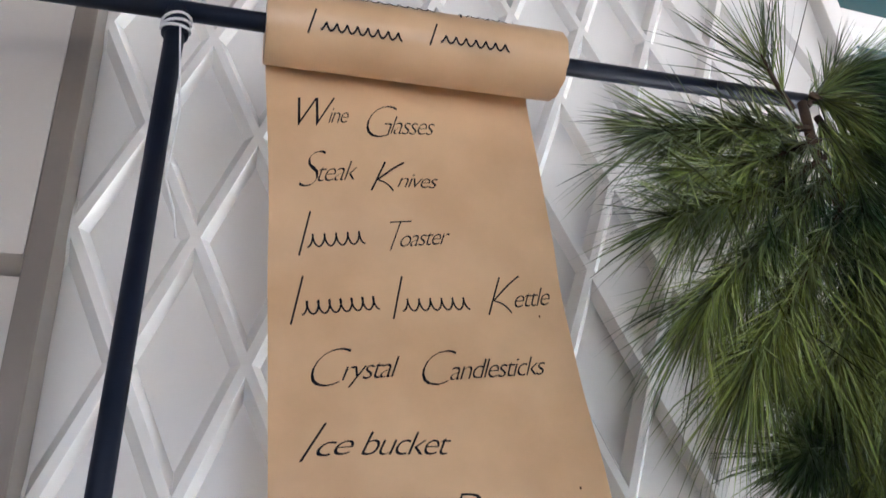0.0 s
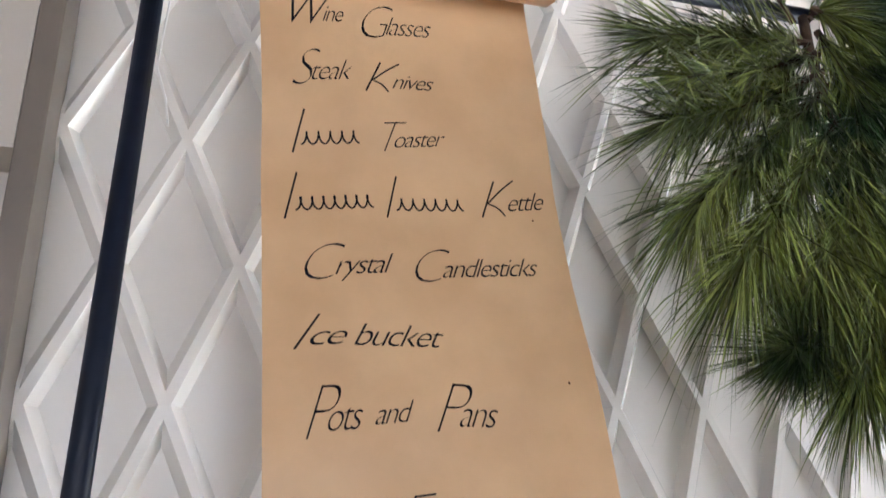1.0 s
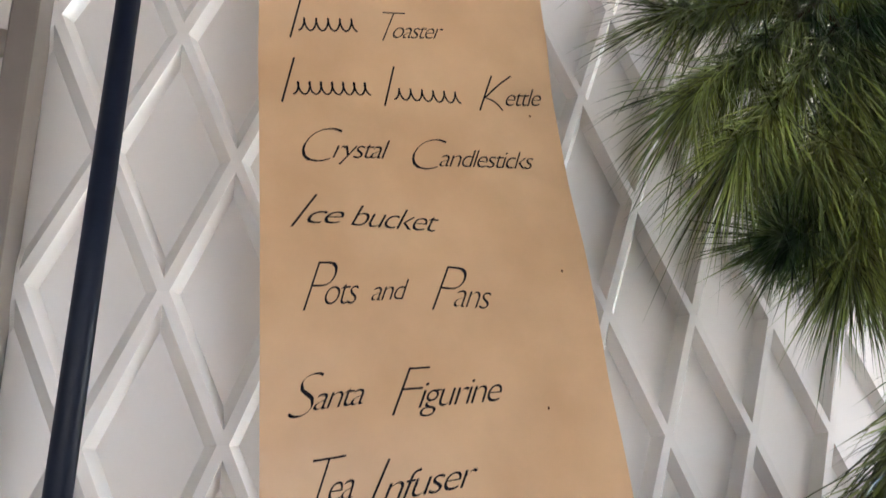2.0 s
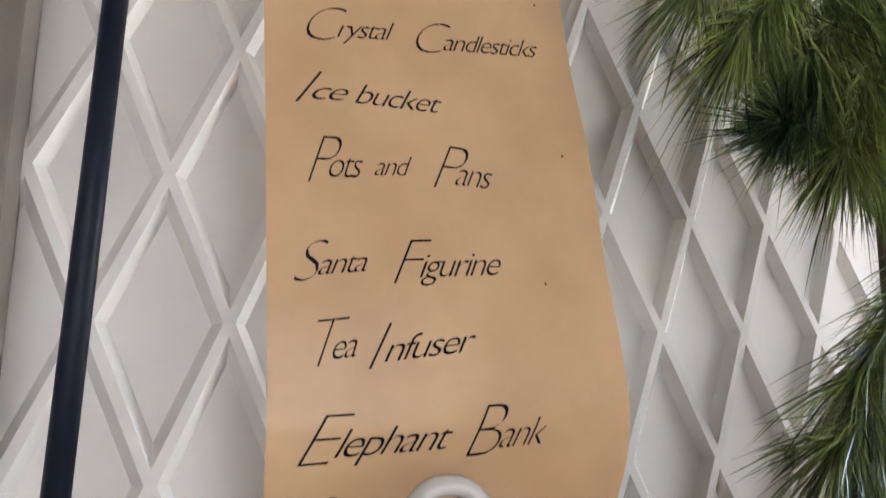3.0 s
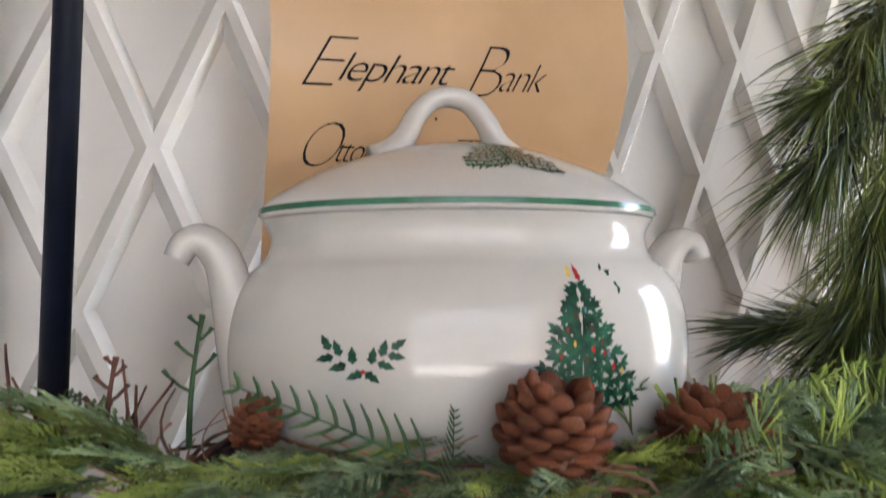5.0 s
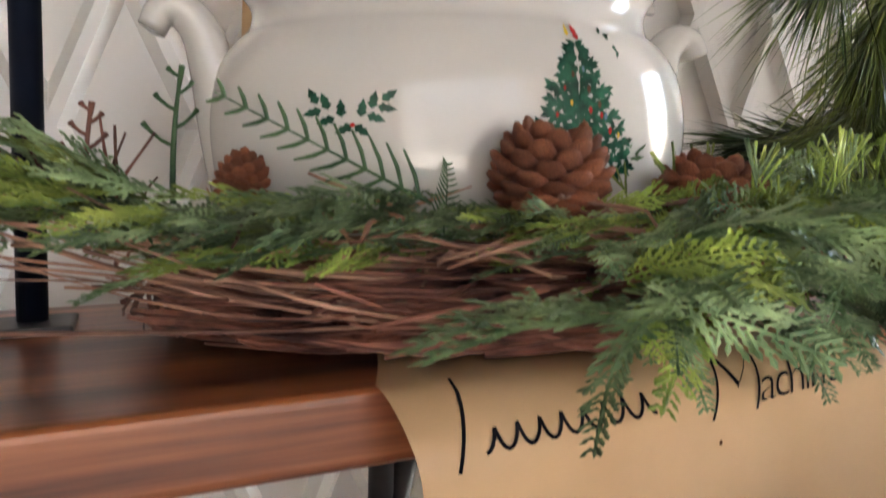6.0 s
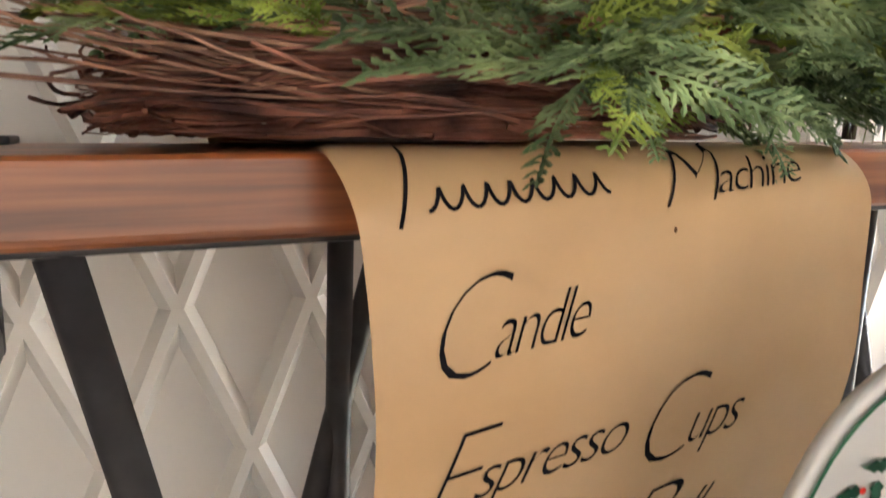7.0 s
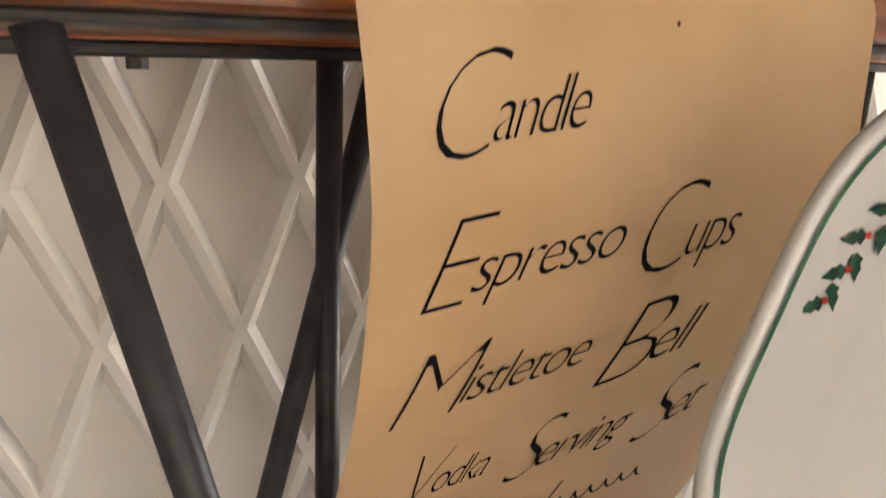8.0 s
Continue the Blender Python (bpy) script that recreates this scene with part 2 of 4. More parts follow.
for i in range(1, 42):
    z = TOP + 0.002 - BEND - 0.40 * i / 41
    l, r = paper_sides(z)
    rows.append([(l + (r - l) * k / 16, paper_y(l + (r - l) * k / 16, z), z) for k in range(17)])
bm = bmesh.new()
grid = [[bm.verts.new(p) for p in row] for row in rows]
for a, b in zip(grid, grid[1:]):
    for k in range(16):
        bm.faces.new((a[k], a[k + 1], b[k + 1], b[k]))
scroll = tagged(thing("paper_scroll", 0, 0, 0), "brown kraft paper scroll with a handwritten list in black ink", "paper scroll")
sheet = part("sheet", bm, KRAFT, scroll, smooth=True)
sheet_mod = sheet.modifiers.new("thickness", "SOLIDIFY")
sheet_mod.thickness, sheet_mod.use_rim = 0.0004, False
ROLL_R = 0.0395


def roll_centre(x):
    return Vector((x, 0.676 - 0.042 * (x + 0.03), 1.784))


# the roll: a spiral of paper turns round the crossbar, open at both ends
bm = bmesh.new()
turns, per = 5, 40
rings = []
for k in range(turns * per + 1):
    a = 2 * math.pi * k / per
    rad = ROLL_R - 0.0011 * k / per
    off = Vector((0, rad * math.cos(a), rad * math.sin(a)))
    rings.append([bm.verts.new(roll_centre(x) + off) for x in (0.047 + 0.0006 * math.sin(k), 0.150, 0.255, 0.362 + 0.0008 * math.sin(1.7 * k))])
for a, b in zip(rings, rings[1:]):
    for k in range(3):
        bm.faces.new((a[k], a[k + 1], b[k + 1], b[k]))
roll = part("roll", bm, KRAFT, scroll, smooth=True)
roll_mod = roll.modifiers.new("thickness", "SOLIDIFY")
roll_mod.thickness, roll_mod.use_rim = 0.0005, False
for x0 in (0.0455, 0.353):
    bm = bmesh.new()
    tube(bm, (roll_centre(x0), roll_centre(x0 + 0.01)), 0.0335, 40)
    part("core_end", bm, KRAFT, scroll)

# ---- right-hand window ----
window = tagged(thing("window_1", 1.128, WALL_Y, 0), "white-framed window with dark tinted glass beside the lattice wall", "window", kind="structure")
for name, lo, hi, material in (("window_frame", (0.0, -0.025, 0), (0.045, 0.08, 2.58), WHITE), ("transom", (0.045, -0.016, 2.235), (0.9, 0.06, 2.285), WHITE),
                               ("pane", (0.045, 0.025, 2.285), (0.9, 0.033, 2.58), TEAL), ("pane", (0.045, 0.025, 0), (0.9, 0.033, 2.235), TEAL)):
    bm = bmesh.new()
    box(bm, lo, hi, 0.003)
    part(name, bm, material, window)

# ---- table clamp ----
clamp = tagged(thing("table_clamp", -0.075, 0.672, 0.722), "black clamp with a bright screw under the tabletop", "clamp")
bm = bmesh.new()
box(bm, (-0.018, -0.02, -0.098), (0.016, 0.02, -0.078), 0.004)
part("jaw", bm, BLACK, clamp)
bm = bmesh.new()
box(bm, (-0.018, 0.02, -0.098), (0.016, 0.03, -0.001), 0.003)
part("bracket", bm, BLACK, clamp)
bm = bmesh.new()
tube(bm, ((0, 0, -0.001), (0, 0, -0.078)), 0.006, 12)
part("screw", bm, CHROME, clamp, smooth=True)
bm = bmesh.new()
tube(bm, ((0, 0, -0.098), (0, 0, -0.132), (0, 0, -0.142)), [0.006, 0.006, 0.009], 12)
part("screw_end", bm, CHROME, clamp, smooth=True)

# ---- joint and tie on the stand ----
bm = bmesh.new()
tube(bm, ((0.0292, -0.0175, 0.996), (0.0300, -0.018, 1.026)), 0.0125, 18)
part("tee_joint", bm, BLUEBLACK, stand, smooth=True)
bm = bmesh.new()
for k in range(3):
    ring = [(0.0298 + 0.0135 * math.cos(a), -0.018 + 0.0135 * math.sin(a), 1.002 + 0.005 * k + 0.004 * math.sin(a + k)) for a in [2 * math.pi * i / 16 for i in range(17)]]
    tube(bm, ring, 0.0014, 6)
tube(bm, ((0.034, -0.030, 1.00), (0.042, -0.026, 0.90), (0.037, -0.025, 0.83), (0.046, -0.025, 0.80), (0.050, -0.023, 0.775)), 0.0010, 6)
part("string_tie", bm, CLEAR, stand, "clear string tied round the joint", smooth=True)

# ---- writing on the paper ----
WORDS = [
    ("Wine", 0.073, 1.692, 0.138, 1.703, 0.033), ("Glasses", 0.146, 1.692, 0.233, 1.703, 0.037), ("Steak", 0.082, 1.624, 0.147, 1.636, 0.036),
    ("Knives", 0.155, 1.629, 0.232, 1.636, 0.028), ("#", 0.088, 1.555, 0.155, 1.566, 0.036), ("Toaster", 0.164, 1.562, 0.242, 1.574, 0.029),
    ("#", 0.081, 1.484, 0.167, 1.497, 0.039), ("#", 0.176, 1.495, 0.258, 1.503, 0.036), ("Kettle", 0.270, 1.503, 0.346, 1.514, 0.032),
    ("Crystal", 0.090, 1.421, 0.182, 1.431, 0.032), ("Candlesticks", 0.190, 1.425, 0.327, 1.438, 0.031),
]
WORDS += [
    ("Ice", 0.081, 1.357, 0.136, 1.361, 0.029), ("bucket", 0.141, 1.360, 0.221, 1.360, 0.024), ("Pots", 0.094, 1.286, 0.146, 1.290, 0.039),
    ("and", 0.155, 1.293, 0.189, 1.296, 0.021), ("Pans", 0.200, 1.292, 0.262, 1.290, 0.038), ("Santa", 0.083, 1.202, 0.147, 1.210, 0.029),
    ("Figurine", 0.159, 1.204, 0.262, 1.212, 0.034), ("Tea", 0.091, 1.137, 0.137, 1.143, 0.032), ("Infuser", 0.136, 1.136, 0.234, 1.148, 0.031),
    ("Elephant", 0.085, 1.069, 0.211, 1.074, 0.032), ("Bank", 0.215, 1.071, 0.291, 1.075, 0.035), ("Ottoman", 0.091, 1.015, 0.179, 1.017, 0.028),
    ("Tr", 0.204, 1.017, 0.245, 1.019, 0.019),
]
WORDS += [
    ("#", 0.108, 0.734, 0.214, 0.740, 0.025), ("Machine", 0.236, 0.735, 0.335, 0.743, 0.024), ("Candle", 0.117, 0.667, 0.202, 0.677, 0.039),
    ("Espresso", 0.116, 0.601, 0.229, 0.616, 0.037), ("Cups", 0.229, 0.606, 0.302, 0.616, 0.040), ("Mistletoe", 0.110, 0.538, 0.223, 0.556, 0.036),
    ("Bell", 0.225, 0.539, 0.299, 0.555, 0.043), ("Vodka", 0.131, 0.471, 0.186, 0.482, 0.038), ("Serving", 0.195, 0.471, 0.277, 0.491, 0.044),
    ("Set", 0.282, 0.478, 0.329, 0.503, 0.045), ("#", 0.242, 0.419, 0.321, 0.437, 0.030),
]


def letters(text, size, shear, offset, spacing):
    """Flat outlines of letters in the built-in font: corners and faces."""
    cu = bpy.data.curves.new("letters", "FONT")
    cu.body, cu.size, cu.shear, cu.offset, cu.space_character, cu.resolution_u = text, size, shear, offset, spacing, 4
    ob = new("letters", cu)
    bpy.context.view_layer.update()
    me = bpy.data.meshes.new_from_object(ob.evaluated_get(bpy.context.evaluated_depsgraph_get()))
    co = [v.co.copy() for v in me.vertices]
    fa = [tuple(p.vertices) for p in me.polygons]
    bpy.data.objects.remove(ob)
    bpy.data.curves.remove(cu)
    bpy.data.meshes.remove(me)
    return co, fa


def pen_line(pts, pen):
    """Corners and faces of a flat pen line of even width."""
    co, fa = [], []
    for i, p in enumerate(pts):
        d = (pts[min(i + 1, len(pts) - 1)] - pts[max(i - 1, 0)]).normalized()
        n = Vector((-d.y, d.x, 0)) * pen / 2
        co += [p + n, p - n]
        if i:
            k = 2 * i
            fa.append((k - 2, k, k + 1, k - 1))
    return co, fa


def bar_shape(width, height):
    """A plain pen bar in place of lettering that is not reproduced: a tall slanted stroke and a low wavy one."""
    pen = 0.0018
    co, fa = pen_line([Vector((0.02 * width + 0.35 * height * t, height * (1.25 * t - 0.2), 0)) for t in [i / 10 for i in range(11)]], pen)
    n, waves = 90, max(3, round(width / 0.013))
    line = []
    for i in range(n + 1):
        t = i / n
        a = 2 * math.pi * waves * t
        line.append(Vector((0.14 * width + 0.84 * width * t + 0.06 * height * math.sin(a), height * (0.20 - 0.18 * math.cos(a)), 0)))
    c2, f2 = pen_line(line, pen)
    k = len(co)
    return co + c2, fa + [tuple(i + k for i in f) for f in f2]


def letter_k(size):
    """A capital K of two pen lines: the stem, and the arm that turns back into the leg."""
    def at(x, y):
        return Vector(((x + 0.48 * y) * size, y * size, 0))
    stem = [at(0.10, 0.72 * t) for t in (0.0, 0.5, 1.0)]
    arm = [at(0.52 - 0.40 * t, 0.72 - 0.46 * t + 0.04 * math.sin(math.pi * t)) for t in [i / 8 for i in range(9)]]
    leg = [at(0.12 + 0.46 * t, 0.26 - 0.26 * t + 0.05 * math.sin(math.pi * t)) for t in [i / 8 for i in range(1, 9)]]
    co, fa = pen_line(stem, 0.0019)
    c2, f2 = pen_line(arm + leg, 0.0018)
    k = len(co)
    return co + c2, fa + [tuple(i + k for i in f) for f in f2]


def write_word(text, x0, z0, x1, z1, cap):
    width = math.hypot(x1 - x0, z1 - z0)
    if text == "#":
        co, fa = bar_shape(width, cap)
    else:
        big = cap / 0.70 * 1.2
        first, rest = (text[0], text[1:]) if text[0].isupper() else ("", text)
        co, fa = [], []
        if first:
            if first == "K":
                co, fa = letter_k(big)
            else:
                co, fa = letters(first, big, 0.48, (-0.016 if first == "W" else -0.030) * big, 1.0)
            drop = -0.16 * cap
            co = [Vector((c.x, c.y + drop, 0)) for c in co]
        upright = max([c.x - 0.48 * c.y for c in co], default=0.0)
        start = upright * (0.86 if first in "TP" else 1.0) + ((0.22 if first == "I" else 0.06) * cap if first else 0.0)
        small = cap * (0.92 if first else 1.25)
        rc, rf = letters(rest, small, 0.48, (-0.016 if cap > 0.034 else -0.012) * small, 0.84)
        span = max(c.x for c in rc) - min(c.x for c in rc)
        left = min(c.x for c in rc)
        squeeze = width / (start + span)
        co = [Vector((c.x * squeeze, c.y, 0)) for c in co]
        start *= squeeze
        k = len(co)
        co += [Vector((start + (c.x - left) * squeeze, c.y, 0)) for c in rc]
        fa += [tuple(i + k for i in f) for f in rf]
    ux, uz = (x1 - x0) / width, (z1 - z0) / width
    bm = bmesh.new()
    vs = [bm.verts.new((x0 + c.x * ux - c.y * uz * 0.4, 0, z0 + c.x * uz + c.y)) for c in co]
    for f in fa:
        try:
            bm.faces.new([vs[i] for i in f])
        except ValueError:
            pass
    low, high = min(v.co.z for v in vs), max(v.co.z for v in vs)
    for i in range(1, int((high - low) / 0.004) + 1):  # cut in strips, so that the strokes follow the curve of the sheet
        bmesh.ops.bisect_plane(bm, geom=bm.verts[:] + bm.edges[:] + bm.faces[:], plane_co=(0, 0, low + 0.004 * i), plane_no=(0, 0, 1))
    for v in bm.verts:
        v.co.y = ink_y(v.co.x, v.co.z)
    part("written_word", bm, INK, scroll)


def ink_y(x, z):
    """A hair in front of the sheet."""
    low = TOP + 0.002 - BEND
    if low < z < 0.79:
        s = min(1.0, (z - low) / BEND)
        return paper_y(x, 0.735) + BEND * (1 - math.sqrt(max(0.0, 1 - s ** 2))) - 0.0012 / max(0.25, math.sqrt(max(0.0, 1 - s ** 2)))
    return paper_y(x, z) - 0.0010


for w in WORDS:
    write_word(*w)
# pen bars for the lines that lie on the roll
for z, x0, x1, cap in ((1.801, 0.115, 0.215, 0.020), (1.803, 0.240, 0.295, 0.024), (1.759, 0.082, 0.180, 0.018), (1.763, 0.205, 0.295, 0.018)):
    co, fa = bar_shape(x1 - x0, cap)
    bm = bmesh.new()
    vs = []
    for c in co:
        mid = roll_centre(x0 + c.x)
        zz = min(mid.z + 0.037, max(mid.z - 0.037, z + c.y))
        vs.append(bm.verts.new((mid.x, mid.y - math.sqrt((ROLL_R + 0.0008) ** 2 - (zz - mid.z) ** 2), zz)))
    for f in fa:
        bm.faces.new([vs[i] for i in f])
    part("pen_stroke", bm, INK, scroll)
# specks in the paper
for x, z in ((0.247, 0.722), (0.302, 1.206), (0.335, 1.33), (0.2, 1.05), (0.33, 1.50)):
    bm = bmesh.new()
    vs = [bm.verts.new((x + 0.0011 * math.cos(a), ink_y(x, z), z + 0.0016 * math.sin(a))) for a in [i * math.pi / 3 for i in range(6)]]
    bm.faces.new(vs)
    part("fleck", bm, BROWNENAMEL, scroll)

# ---- tureen ----
TX, TY, TZ, SY = 0.194, 0.620, TOP + 0.003, 0.75
WIDE, TALL = 1.05, 1.072  # proportions of the oval body
tureen = tagged(thing("soup_tureen", TX, TY, TZ), "cream ceramic lidded soup tureen with a painted fir tree and holly", "tureen")
BOWL = [(0.082, 0.0), (0.088, 0.0), (0.101, 0.004), (0.118, 0.018), (0.134, 0.042), (0.1455, 0.072), (0.1505, 0.105), (0.1495, 0.128), (0.1445, 0.146), (0.136, 0.158), (0.128, 0.165), (0.1245, 0.171), (0.1235, 0.178), (0.1255, 0.184), (0.129, 0.189)]
LID = [(0.126, 0.189), (0.1305, 0.190), (0.132, 0.193), (0.131, 0.1965), (0.1255, 0.2015), (0.113, 0.2095), (0.097, 0.218), (0.079, 0.225), (0.061, 0.231), (0.043, 0.2355), (0.022, 0.2385), (0.001, 0.239)]

BOWL = [(r * WIDE, z * TALL) for r, z in BOWL]
LID = [(r * WIDE * 0.99, z * TALL) for r, z in LID]


def lathe(bm, profile, n=72):
    rings = [[bm.verts.new((r * math.cos(a), r * SY * math.sin(a), z)) for a in [2 * math.pi * k / n for k in range(n)]] for r, z in profile]
    for a, b in zip(rings, rings[1:]):
        for k in range(n):
            bm.faces.new((a[k], a[(k + 1) % n], b[(k + 1) % n], b[k]))
    return bm


def smooth_profile(table, n=4):
    """A finer profile through the given rings."""
    out = []
    for i in range(len(table) - 1):
        for k in range(n):
            t = i + k / n
            out.append((lerp_table([(j, table[j][0]) for j in range(len(table))], t), lerp_table([(j, table[j][1]) for j in range(len(table))], t)))
    return out + [table[-1]]


bm = bmesh.new()
lathe(bm, smooth_profile(BOWL))
bowl = part("bowl", bm, CERAMIC, tureen, smooth=True)
bm = bmesh.new()
lathe(bm, smooth_profile(LID))
lid = part("lid", bm, CERAMIC, tureen, smooth=True)
bm = bmesh.new()
lathe(bm, [(0.1377, 0.2060), (0.1380, 0.2075), (0.1374, 0.2098)])
part("rim_line", bm, GREENLINE, lid, "thin green line round the lid's rim", smooth=True)


def strap(bm, pts, widths, thick):
    """A rounded strap along pts in the x-z plane, widened across y."""
    rings = []
    for i, (x, z) in enumerate(pts):
        xa, za = pts[max(i - 1, 0)]
        xb, zb = pts[min(i + 1, len(pts) - 1)]
        d = Vector((xb - xa, 0, zb - za)).normalized()
        nrm = Vector((-d.z, 0, d.x))
        t = thick[i] if isinstance(thick, (list, tuple)) else thick
        rings.append([bm.verts.new(Vector((x, 0, z)) + nrm * (t * math.sin(a)) + Vector((0, widths[i] * math.cos(a), 0))) for a in [2 * math.pi * k / 16 for k in range(16)]])
    for a, b in zip(rings, rings[1:]):
        for k in range(16):
            bm.faces.new((a[k], a[(k + 1) % 16], b[(k + 1) % 16], b[k]))
    bm.faces.new(rings[0])
    bm.faces.new(rings[-1][::-1])


def curve_points(pts, n=5):
    return [(lerp_table([(j, p[0]) for j, p in enumerate(pts)], i / n), lerp_table([(j, p[1]) for j, p in enumerate(pts)], i / n)) for i in range((len(pts) - 1) * n + 1)]


side = curve_points([(0.124, 0.048), (0.140, 0.082), (0.148, 0.118), (0.153, 0.152), (0.159, 0.177), (0.170, 0.1895), (0.181, 0.188), (0.187, 0.178)])
for sign in (-1, 1):
    bm = bmesh.new()
    n = len(side)
    strap(bm, [(sign * x, z) for x, z in side], [0.021 - 0.006 * i / n for i in range(n)], [0.0175 - 0.0095 * i / n for i in range(n)])
    part("side_handle", bm, CERAMIC, tureen, smooth=True)
bm = bmesh.new()
arch = curve_points([(x * 1.02 - 0.008, z * TALL) for x, z in ((-0.053, 0.228), (-0.041, 0.2345), (-0.0315, 0.244), (-0.0245, 0.2565), (-0.0105, 0.2690), (0.0105, 0.2690), (0.0245, 0.2565), (0.0315, 0.244), (0.041, 0.2345), (0.053, 0.228))])
n = len(arch)
strap(bm, arch, [0.011 + 0.006 * abs(2 * i / (n - 1) - 1) ** 3 for i in range(n)], [0.0072 + 0.0030 * abs(2 * i / (n - 1) - 1) ** 2 for i in range(n)])
part("lid_handle", bm, CERAMIC, lid, smooth=True)

ladle = tagged(thing("soup_ladle", TX, TY, TZ), "cream ceramic ladle handle poking out under the tureen lid", "ladle")
bm = bmesh.new()
tube(bm, [(0.118, 0.02, 0.207), (0.138, 0.02, 0.2135), (0.152, 0.018, 0.2160), (0.164, 0.018, 0.2150)], [0.004, 0.0045, 0.005, 0.0042], 10)
part("handle", bm, CERAMIC, ladle, smooth=True)


def bowl_at(x, z):
    """The bowl's front at x and z, a hair outside the glaze."""
    zr = max(0.006, min(0.188, z))
    r = lerp_table([(b, a) for a, b in BOWL[2:]], zr) + 0.0007
    return Vector((x, -SY * math.sqrt(max(1e-6, r * r - x * x)), z))


def lid_at(x, y):
    r = math.hypot(x, y / SY)
    return Vector((x, y, lerp_table([(a, b) for a, b in LID[:2:-1]], r) + 0.0008))


def leaf(bm, place, u, v, length, width, angle):
    """A flat painted leaf round (u, v), laid on a surface by place()."""
    ca, sa2 = math.cos(angle), math.sin(angle)
    outline = [(0, 0), (0.25, 0.6), (0.4, 0.35), (0.55, 0.5), (0.72, 0.28), (1, 0), (0.72, -0.28), (0.55, -0.5), (0.4, -0.35), (0.25, -0.6)]
    vs = [bm.verts.new(place(u + (a * length) * ca - (b * width) * sa2, v + (a * length) * sa2 + (b * width) * ca)) for a, b in outline]
    mid = bm.verts.new(place(u + 0.5 * length * ca, v + 0.5 * length * sa2))
    for i in range(len(vs)):
        bm.faces.new((mid, vs[i], vs[(i + 1) % len(vs)]))


def dot(bm, place, u, v, r, squash=1.0):
    vs = [bm.verts.new(place(u + r * math.cos(a), v + r * squash * math.sin(a))) for a in [i * math.pi / 4 for i in range(8)]]
    bm.faces.new(vs)


def fir_tree(place, u, v, w, h, parent, brush=0.044):
    """A small painted fir with baubles, drawn in strokes on the glaze."""
    rnd = random.Random(3)
    bm = bmesh.new()
    leaf(bm, place, u, v, h * 0.97, brush * h * 2.2, math.pi / 2)
    for row in range(10):  # tiers of boughs that sink and turn up at the tip
        f = (row + 0.6) / 10
        half = w * 0.5 * (0.06 + 0.94 * f ** 0.95)
        zc = v + h * (1 - f)
        for s in (-1, 1):
            reach = half * rnd.uniform(0.8, 1.1)
            steps = 4 + row
            for k in range(steps):
                t = (k + 0.1) / steps
                x, z = u + s * reach * t, zc - h * 0.09 * math.sin(math.pi * 0.75 * t) + h * 0.05 * t * t
                for up in (0.9, 0.1, -0.8) if k % 2 else (0.4, -0.3):
                    a = up + rnd.uniform(-0.25, 0.25)
                    leaf(bm, place, x, z, h * rnd.uniform(0.075, 0.115), h * brush, a if s > 0 else math.pi - a)
    part("painted_fir", bm, HOLLY, parent, "dark green painted fir tree")
    for material, count in ((REDENAMEL, 6), (YELLOWENAMEL, 2), (BROWNENAMEL, 6), (BLUEENAMEL, 2)):
        for _ in range(count):
            bm = bmesh.new()
            f = rnd.uniform(0.15, 1.0)
            dot(bm, lambda a, b: place(a, b) + Vector((0, -0.0003, 0.0002)), u + rnd.uniform(-0.45, 0.45) * w * f, v + h * (1 - f) - 0.02 * h, h * rnd.uniform(0.011, 0.018), 1.8)
            part("painted_bauble", bm, material, parent)
        bm = bmesh.new()
        if material is REDENAMEL:
            leaf(bm, lambda a, b: place(a, b) + Vector((0, -0.0004, 0.0002)), u + 0.002, v + h * 0.97, h * 0.15, h * 0.05, math.pi / 2 + 0.2)
        if material is YELLOWENAMEL:
            leaf(bm, lambda a, b: place(a, b) + Vector((0, -0.0004, 0.0002)), u - 0.004, v + h * 1.0, h * 0.11, h * 0.035, math.pi / 2)
        if len(bm.faces):
            part("painted_flame", bm, material, parent)
        else:
            bm.free()


def holly(place, spots, size, parent, berry=True):
    for u, v, angle in spots:
        bm = bmesh.new()
        leaf(bm, place, u, v, size, size * 0.46, angle)
        part("holly_leaf", bm, HOLLY, parent)
    if berry:
        for u, v, angle in spots[::2]:
            bm = bmesh.new()
            dot(bm, lambda a, b: place(a, b) + Vector((0, -0.0003, 0)), u, v, size * 0.13)
            part("holly_berry", bm, REDENAMEL, parent)


fir_tree(bowl_at, 0.030, 0.094, 0.082, 0.070, bowl)
# a sprig of two arms that rise from its berry
HU, HV = -0.089, 0.116
holly(bowl_at, [(HU, HV, 3.6)], 0.0095, bowl)
holly(bowl_at, [(HU + 0.001, HV, 5.6), (HU - 0.005, HV + 0.004, 1.6), (HU - 0.008, HV + 0.004, 3.5), (HU - 0.011, HV + 0.008, 1.9), (HU - 0.014, HV + 0.008, 3.4), (HU - 0.016, HV + 0.011, 2.0)], 0.0095, bowl, False)
holly(bowl_at, [(HU + 0.004, HV + 0.004, 1.4), (HU + 0.007, HV + 0.005, 5.9), (HU + 0.009, HV + 0.008, 1.3), (HU + 0.012, HV + 0.009, 6.1), (HU + 0.014, HV + 0.012, 0.6)], 0.0095, bowl, False)
holly(bowl_at, [(0.052, 0.167, 0.3), (0.055, 0.165, 2.2), (0.057, 0.162, 5.2), (0.060, 0.159, 4.4), (0.049, 0.168, 1.2)], 0.005, bowl, False)
fir_tree(lid_at, 0.006, -0.080, 0.070, 0.048, lid, 0.026)
